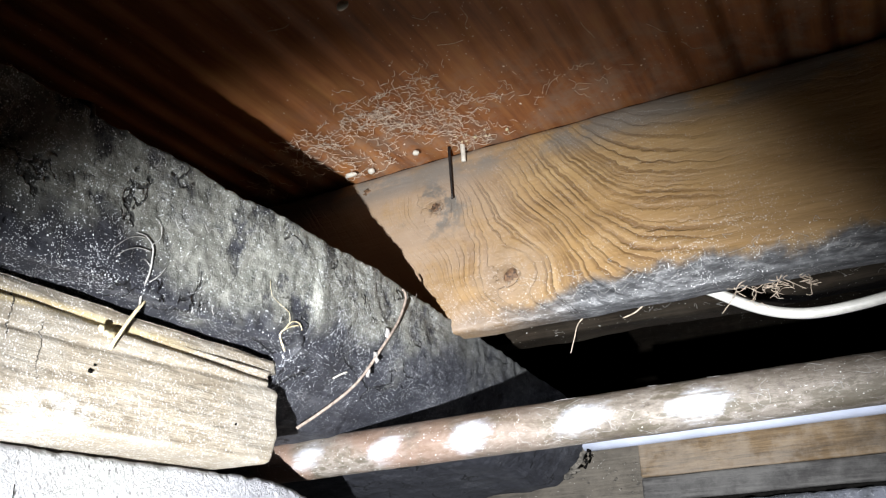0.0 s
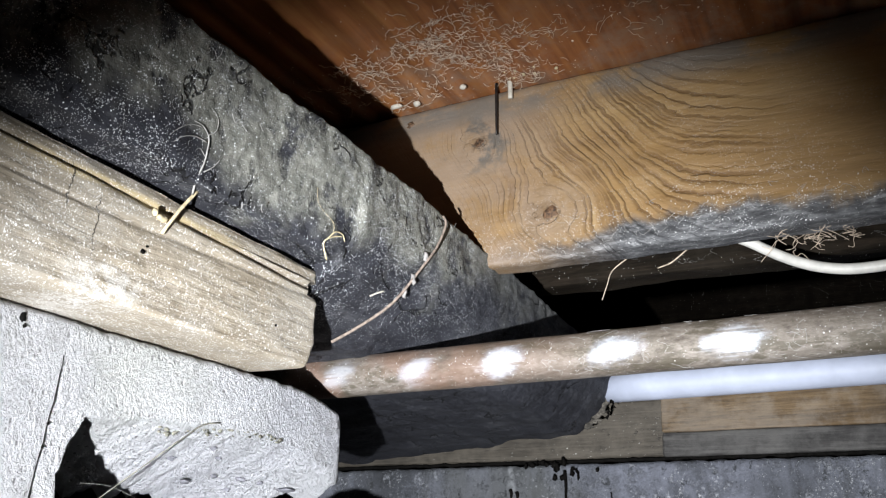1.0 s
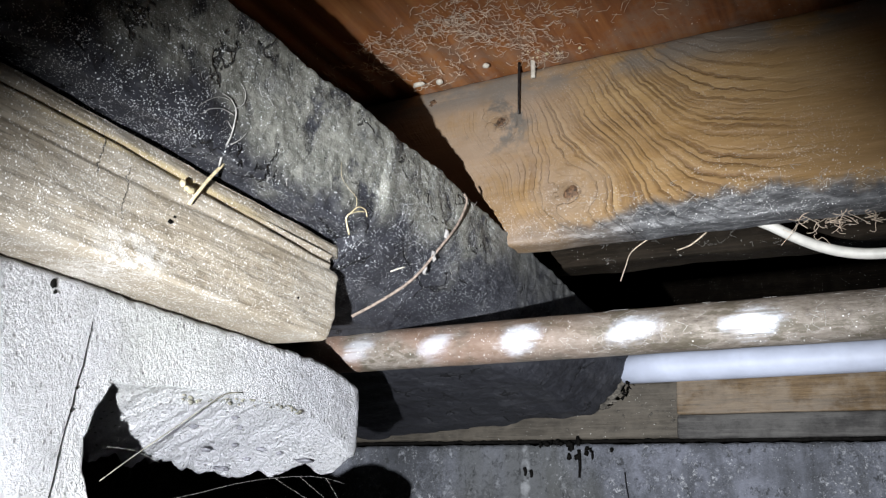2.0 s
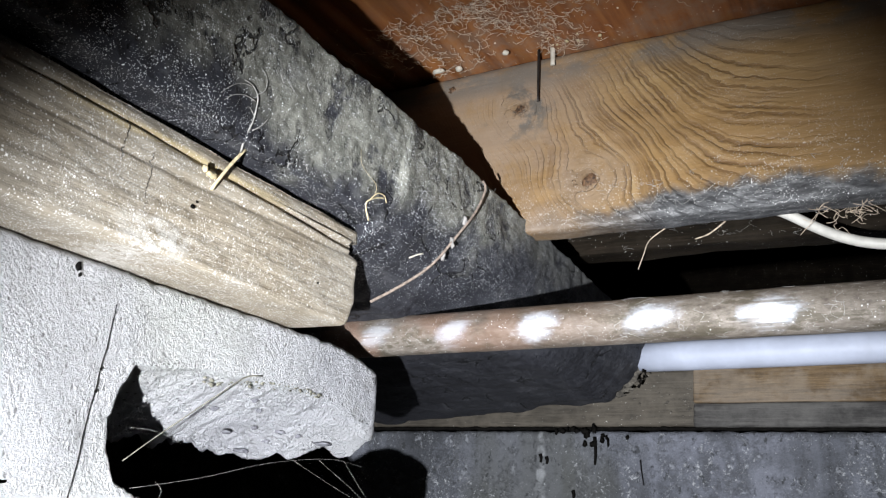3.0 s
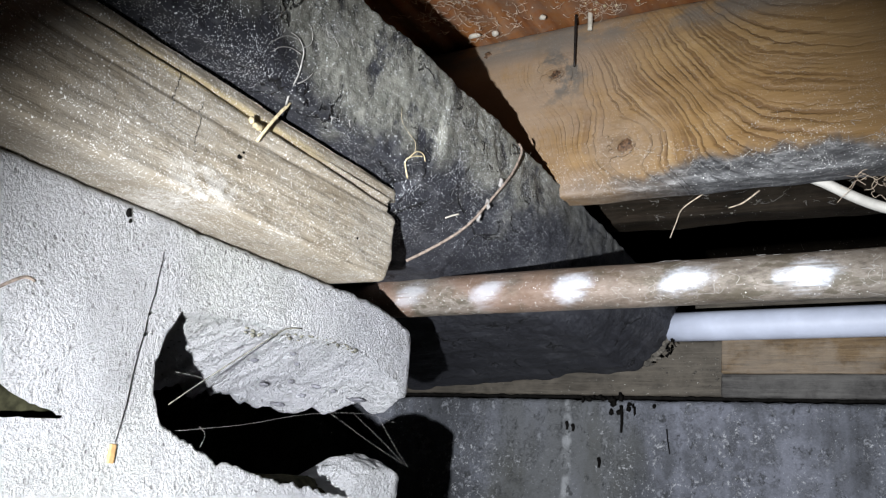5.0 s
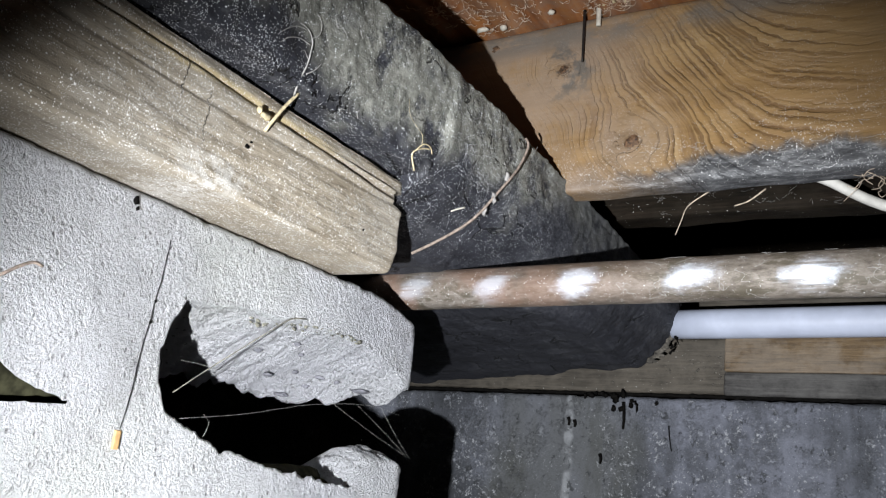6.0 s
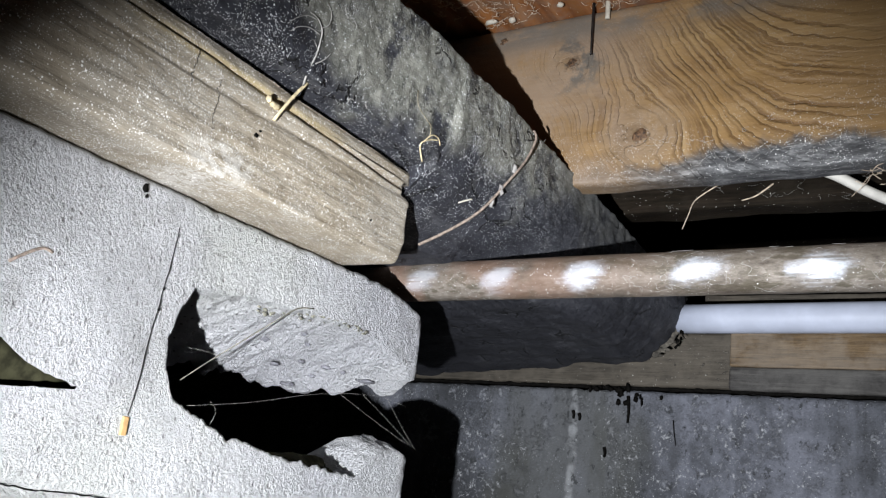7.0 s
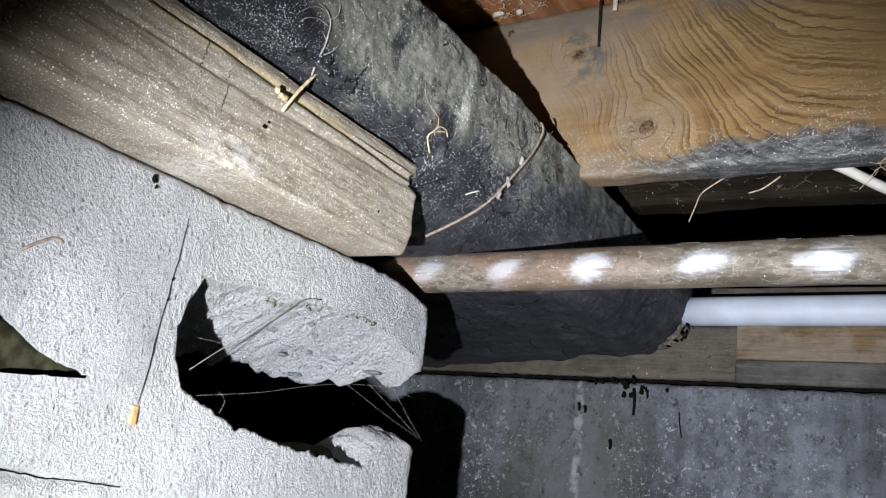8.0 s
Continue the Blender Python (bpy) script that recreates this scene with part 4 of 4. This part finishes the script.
def build_twigs():
    twig = base("bent_twig", (-0.43, 0.70, 0.66), "thin brown bent twig leaning on the black beam", "twig")
    pts = [(-0.396, 0.731, 0.737), (-0.393, 0.732, 0.727), (-0.398, 0.722, 0.700), (-0.408, 0.706, 0.672), (-0.428, 0.694, 0.640), (-0.455, 0.683, 0.618), (-0.478, 0.668, 0.600)]
    part("stem", tube(pts, 0.0012, 8, taper=1.25), TWIG, twig)
    for i, at in enumerate(((-0.404, 0.712, 0.688), (-0.412, 0.703, 0.664), (-0.420, 0.700, 0.650))):
        part("bud", lump(at, (0.0024, 0.0022, 0.0050), i * 3.1, rough=1.1), MORTAR, twig, "pale crumb stuck to the twig")
    straw = base("straw_stalk", (-0.440, 0.42, 0.63), "short yellow straw stalk on the timber plate", "straw")
    part("stalk", tube([(-0.4455, 0.411, 0.614), (-0.441, 0.420, 0.634), (-0.438, 0.432, 0.653)], 0.0013, 8), STRAW, straw)
    part("husk", lump((-0.444, 0.408, 0.624), (0.002, 0.005, 0.0025), 2.0, rough=0.8), STRAW, straw)
    for k, (pts, r) in enumerate((([(-0.438, 0.427, 0.648), (-0.427, 0.418, 0.655), (-0.4235, 0.4194, 0.6653), (-0.420, 0.4178, 0.6762), (-0.418, 0.4153, 0.6836), (-0.4158, 0.4063, 0.6874), (-0.415, 0.3971, 0.6866)], 0.0009),
                                  ([(-0.424, 0.421, 0.6603), (-0.4222, 0.4278, 0.6667), (-0.421, 0.4332, 0.6752)], 0.0006), ([(-0.419, 0.4156, 0.6794), (-0.4183, 0.4032, 0.6784), (-0.4161, 0.3894, 0.6714), (-0.4177, 0.3836, 0.6651)], 0.0005),
                                  ([(-0.4163, 0.4071, 0.6865), (-0.4157, 0.3954, 0.6835), (-0.4147, 0.3838, 0.6746), (-0.4165, 0.3785, 0.6677)], 0.0004), ([(-0.4175, 0.414, 0.6840), (-0.416, 0.420, 0.690), (-0.415, 0.419, 0.699), (-0.414, 0.411, 0.703)], 0.0004),
                                  ([(-0.4222, 0.4190, 0.670), (-0.420, 0.411, 0.673), (-0.419, 0.406, 0.670)], 0.0003))):
        part("root_hair", tube(pts, r, 6, taper=0.35), WEB, straw, "grey branching root hair")
    part("husk", lump((-0.4445, 0.402, 0.626), (0.0015, 0.0022, 0.0030), 6.0, rough=0.9), STRAW, straw)
    curl = bmesh.new()
    for pts, r in (([(-0.424, 0.575, 0.6445), (-0.4215, 0.5655, 0.653), (-0.4190, 0.564, 0.6577), (-0.4184, 0.5758, 0.6647), (-0.4160, 0.5835, 0.667)], 0.0008), ([(-0.4188, 0.566, 0.659), (-0.4165, 0.574, 0.668), (-0.4158, 0.584, 0.669), (-0.4160, 0.588, 0.664)], 0.0006),
                   ([(-0.4180, 0.5726, 0.6649), (-0.4170, 0.5716, 0.6749), (-0.4167, 0.5577, 0.6794), (-0.4150, 0.5446, 0.6838), (-0.4144, 0.5413, 0.6953)], 0.00018)):
        tube(pts, r, 6, curl, taper=0.7)
    tagged(link("straw_curl", curl, STRAW), "tiny curled straw fibre on the black beam", "straw")
    tagged(link("lint_fibre", tube([(-0.442, 0.6742, 0.6425), (-0.438, 0.680, 0.6465), (-0.434, 0.6855, 0.6495)], 0.0008, 6), DOWEL), "short white lint fibre on the black beam", "fibre")
    tagged(link("straw_bit", tube([(-0.414, 0.318, 0.727), (-0.413, 0.315, 0.716), (-0.414, 0.313, 0.704)], 0.0016, 7), STRAW), "short pale straw bit on the black beam", "straw")
    for pts, r in (([(-0.272, 1.036, 0.785), (-0.290, 1.034, 0.774), (-0.310, 1.034, 0.760), (-0.317, 1.035, 0.744), (-0.325, 1.036, 0.724)], 0.0009), ([(-0.216, 1.036, 0.776), (-0.228, 1.034, 0.766), (-0.238, 1.034, 0.760), (-0.253, 1.036, 0.757)], 0.0011)):
        tagged(link("hanging_root", tube(pts, r, 6, taper=0.7), FLUFF), "pale thin root hanging below the joist", "root", "hanging roots")
    chip = base("hanging_chip", (-0.486, 0.376, 0.391), "yellow wood chip hanging on a dark thread", "wood chip")
    pts = []
    for i in range(22):
        w = i / 21
        y, z = 0.391 - 0.014 * w + 0.001 * math.sin(w * 9), 0.530 - 0.131 * w
        pts.append((stub_face(y, z) + 0.0007, y, z))
    part("thread", tube(pts, 0.00028, 6, smooth=1), BLACKBIT, chip, "dark thread with knots")
    for y, z in ((0.3838, 0.470), (0.3862, 0.485)):
        part("knot", lump((stub_face(y, z) + 0.001, y, z), (0.0009, 0.0009, 0.0012), z * 50), BLACKBIT, chip)
    cx = stub_face(0.3765, 0.391)
    part("chip", lattice((cx + 0.0002, 0.3742, 0.386), (cx + 0.0025, 0.3788, 0.398), (3, 3, 3), 0.0006), CHIP, chip)
    tagged(link("straw_curl", tube([(stub_face(*q) + 0.0006, *q) for q in ((0.265, 0.470), (0.275, 0.478), (0.284, 0.483), (0.290, 0.482))], 0.0010, 6), TWIG), "grey bent fibre on the pale concrete", "fibre")
    # black strand added along the hair crack to stand in for its shade
    line = [(0.16 + 0.0075 * k, 0.351 - 0.06 * (0.0075 * k - 0.14) + 0.003 * noise.noise(Vector((0.3 * k, 0, 0)))) for k in range(30)]
    crack = tube([(stub_face(*q) + 0.0028, *q) for q in line], 0.0011, 6, smooth=3, taper=0.3)
    for v in crack.verts:
        v.co += Vector((0, 0, 0.0009 * fbm(v.co, 160, 3)))
    tagged(link("crack_shade", crack, BLACKBIT), "black strand added for the shade of a long crack in the pale concrete", "dirt", kind="stuff")
    pts = [(-0.512, 0.432, 0.430), (-0.508, 0.455, 0.449)] + [(stub_face(*q) + 0.0005, *q) for q in ((0.485, 0.475), (0.505, 0.490), (0.525, 0.5035), (0.545, 0.508), (0.575, 0.511), (0.60, 0.5115), (0.63, 0.510))]
    root = base("grey_root", (-0.51, 0.45, 0.44), "grey dusty root crossing the broken slot", "root")
    part("stem", tube(pts[:6], 0.0004, 8, taper=1.6), VEIN, root)
    vein = bmesh.new()
    rng = random.Random(17)
    track = [Vector(p) for p in ((-0.5135, 0.500, 0.4945), (-0.5060, 0.5336, 0.5015), (-0.4965, 0.560, 0.5040), (-0.4945, 0.585, 0.5060), (-0.4940, 0.625, 0.5030))]
    for i in range(90):
        k = rng.uniform(0, 3.999)
        p = track[int(k)].lerp(track[int(k) + 1], k % 1) + Vector((0.0005, rng.gauss(0, 0.002), rng.gauss(0, 0.0016)))
        r = rng.uniform(0.0004, 0.0019)
        lump(p, (r * 0.5, r * rng.uniform(1.0, 2.4), r * 0.7), i * 1.3, vein, 0.9, 1)
    part("dirt_crust", vein, VEIN, root, "olive dirt crusted along the root")


def build_webs():
    """Fine dusty threads, each bundle one thing."""
    def threads(name, label, lines, r, mat=WEB):
        bm = bmesh.new()
        for pts in lines:
            tube(pts, r, 5, bm, smooth=4)
        tagged(link(name, bm, mat), label, "cobweb", "cobwebs", "stuff")
    rng = random.Random(11)
    lines = [[(-0.500, 0.431, 0.412), (-0.502, 0.50, 0.424), (-0.503, 0.58, 0.442), (-0.500, 0.66, 0.452), (-0.500, 0.715, 0.449)],
             [(-0.500, 0.605, 0.446), (-0.500, 0.67, 0.4275), (-0.498, 0.733, 0.411)], [(-0.500, 0.64, 0.450), (-0.500, 0.69, 0.4305), (-0.498, 0.730, 0.412)],
             [(-0.500, 0.68, 0.452), (-0.500, 0.708, 0.431), (-0.497, 0.735, 0.410)],
             [(-0.502, 0.425, 0.452), (-0.502, 0.45, 0.452), (-0.502, 0.475, 0.446)], [(-0.502, 0.455, 0.418), (-0.502, 0.462, 0.412), (-0.502, 0.458, 0.402)]]
    threads("cobweb", "grey cobweb threads across the broken concrete slot", lines, 0.00008)
    lines = []
    for i in range(26):
        x, y = rng.uniform(-0.03, -0.10), rng.uniform(0.845, 0.885)
        p = Vector((x, y, 0.716))
        pts = [p.copy()]
        for k in range(rng.randint(3, 6)):
            p += Vector((rng.uniform(-0.010, 0.010), rng.uniform(-0.005, 0.005), rng.uniform(-0.008, 0.004)))
            p.z = min(p.z, 0.717)
            pts.append(p.copy())
        lines.append(pts)
    threads("root_tuft", "tuft of pale dry rootlets hanging below the joist", lines, 0.00030, FLUFF)
    lines = []
    for i in range(40):
        x = rng.uniform(-0.33, 0.10)
        p = Vector((x, 0.829, 0.722 + rng.uniform(0.0, 0.04)))
        pts = [p.copy()]
        for k in range(4):
            p += Vector((rng.uniform(-0.004, 0.009), 0, rng.uniform(-0.006, 0.006)))
            p.z = max(p.z, 0.717)
            pts.append(Vector((p.x, 0.8335 + 0.0006, p.z)))
        pts[0].y = 0.8335
        lines.append(pts)
    threads("cobweb", "grey web threads along the foot of the joist", lines, 0.00016)
    lines = []
    knots = [(rng.gauss(-0.42, 0.075), min(0.81, rng.gauss(0.745, 0.05))) for k in range(26)]
    for i in range(680):
        kx, ky = rng.choice(knots)
        x, y = rng.gauss(kx, 0.020), min(0.825, rng.gauss(ky, 0.016))
        if x > -0.2 and rng.random() < 0.6:
            continue
        p = Vector((x, y, 0.930))
        a = rng.uniform(0, 6.28)
        pts = [p.copy()]
        for k in range(rng.randint(2, 5)):
            a += rng.uniform(-1.1, 1.1)
            p += Vector((math.cos(a), math.sin(a), 0)) * rng.uniform(0.0016, 0.0062)
            pts.append(Vector((p.x, p.y, 0.930 - rng.uniform(0, 0.004))))
        lines.append(pts)
    for i in range(26):
        p = Vector((rng.uniform(-0.45, 0.05), rng.uniform(0.5, 0.75), 0.929))
        a = rng.uniform(0, 6.28)
        pts = [p.copy()]
        for k in range(3):
            a += rng.uniform(-0.6, 0.6)
            p += Vector((math.cos(a), math.sin(a), 0)) * rng.uniform(0.004, 0.012)
            pts.append(Vector((p.x, p.y, 0.929 - rng.uniform(0, 0.005))))
        lines.append(pts)
    threads("root_fluff", "pale curly rootlets stuck under the floor boards", lines, 0.00024, FLUFF)
    lines = []
    for i in range(45):
        p = Vector((rng.uniform(-0.36, 0.05), 1.041, rng.uniform(0.756, 0.80)))
        pts = [p.copy()]
        for k in range(rng.randint(2, 5)):
            p += Vector((rng.uniform(-0.010, 0.010), 0, rng.uniform(-0.007, 0.006)))
            pts.append(Vector((p.x, 1.040 - rng.uniform(0, 0.003), max(p.z, 0.750))))
        lines.append(pts)
    threads("cobweb", "dusty web threads on the dim joist", lines, 0.00009)
    for at, s in (((-0.505, 0.812, 0.928), (0.008, 0.004, 0.003)), ((-0.478, 0.815, 0.927), (0.0045, 0.0045, 0.0035)), ((-0.411, 0.803, 0.927), (0.0042, 0.0036, 0.003)), ((-0.335, 0.53, 0.926), (0.006, 0.004, 0.004))):
        tagged(link("cocoon", lump(at, s, at[0] * 40), DOWEL), "small white spider cocoon under the floor board", "cocoon", "cocoons")
    for i in range(12):
        x, y, r = -0.345 + rng.uniform(-0.02, 0.05), rng.uniform(0.800, 0.826), rng.uniform(0.0009, 0.0020)
        tagged(link("wood_crumb", lump((x, y, 0.9315), (r, r, r), i * 1.9, rough=0.8, level=1), STRAW), "tiny pale wood crumb under the floor board", "crumb", "wood crumbs")
    lines = []
    for i in range(16):
        y = rng.uniform(0.36, 1.0)
        z = rng.uniform(0.64, 0.74)
        x = -0.428 + 0.024 * (z - 0.65) / 0.1 + 0.009
        p = Vector((x, y, z))
        pts = [p.copy()]
        for k in range(3):
            p += Vector((0, rng.uniform(-0.007, 0.007), rng.uniform(-0.006, 0.006)))
            pts.append(p.copy())
        lines.append(pts)
    threads("lint", "pale lint clinging to the black beam", lines, 0.00024)
    lines = []
    for i in range(46):
        x, a = rng.uniform(-0.30, 0.05), rng.uniform(1.9, 4.3)
        pts = []
        for k in range(rng.randint(3, 6)):
            cz = 0.5875 + 0.006 * (x + 0.3)
            pts.append(Vector((x, 0.755 + 0.0211 * math.cos(a), cz + 0.0211 * math.sin(a))))
            x, a = x + rng.uniform(-0.004, 0.009), a + rng.uniform(-0.28, 0.28)
        lines.append(pts)
    threads("lint", "pale lint lying on the rusty pipe", lines, 0.00013)


def build_crumbs():
    """Black rotten bits hanging out of the joint above the back wall, and added black shade pieces."""
    rng = random.Random(21)
    for i in range(16):
        x = -0.475 + rng.gauss(0, 0.036)
        z = 0.552 - abs(rng.gauss(0, 0.013))
        bm = bmesh.new()
        lump((x, 1.259, z), (rng.uniform(0.0012, 0.0045), 0.004, rng.uniform(0.002, 0.006)), i * 2.7, bm, 0.8)
        tagged(link("crumb_or_pit", bm, BLACKBIT), "black rotten crumb caught in the wall joint", "crumb", "rot crumbs")
    # black strip added along the joint in place of the gap's shade
    rot = tube([(-1.3 + 0.05 * k, 1.2715, 0.5535) for k in range(45)], 0.0027, 8, smooth=10)
    for v in rot.verts:
        v.co += Vector((0, 0.001 * fbm(v.co, 60, 3), 0.0026 * fbm((v.co.x, 2, 2), 55, 5)))
    tagged(link("joint_shade", rot, BLACKBIT), "black strip added for the shade in the wall joint", "rot", kind="stuff")
    # black lumps added for the dark inside small pits and holes
    for y, z, r in ((0.3555, 0.5465, 0.0030), (0.3575, 0.5415, 0.0014)):
        tagged(link("crumb_or_pit", lump((stub_face(y, z) + 0.0008, y, z), (0.0016, r * 0.7, r), y * 90, rough=0.9), BLACKBIT), "tiny black lump added for the dark of a pit in the pale concrete", "crumb", "rot crumbs")
    for y, z, r in ((0.399, 0.5975, 0.0015), (0.402, 0.602, 0.0008), (0.545, 0.583, 0.0008)):
        tagged(link("crumb_or_pit", lump((-0.4478, y, z), (0.0010, r * 1.2, r), y * 70, rough=0.9), BLACKBIT), "tiny black lump added for the dark of a hole in the grey timber plate", "crumb", "rot crumbs")
    for i, (x, z, h) in enumerate(((-0.459, 0.520, 0.020), (-0.545, 0.508, 0.006), (-0.535, 0.505, 0.005), (-0.39, 0.490, 0.018), (-0.492, 0.455, 0.007))):
        pts = [(x, 1.2605, z + h), (x + 0.002, 1.2595, z), (x + 0.001 + 0.004 * (i == 3), 1.260, z - h)]
        tagged(link("rot_shred", tube(pts, 0.0028 if i != 3 else 0.001, 7, taper=0.6), BLACKBIT), "black rotten shred stuck to the damp wall", "crumb", "rot crumbs")


build_ground()
build_closing_walls()
build_back_wall()
build_ceiling()
build_side_wall()
build_plate()
build_beam()
build_joists()
build_back_sill()
build_pipes()
build_nails()
build_twigs()
build_webs()
build_crumbs()
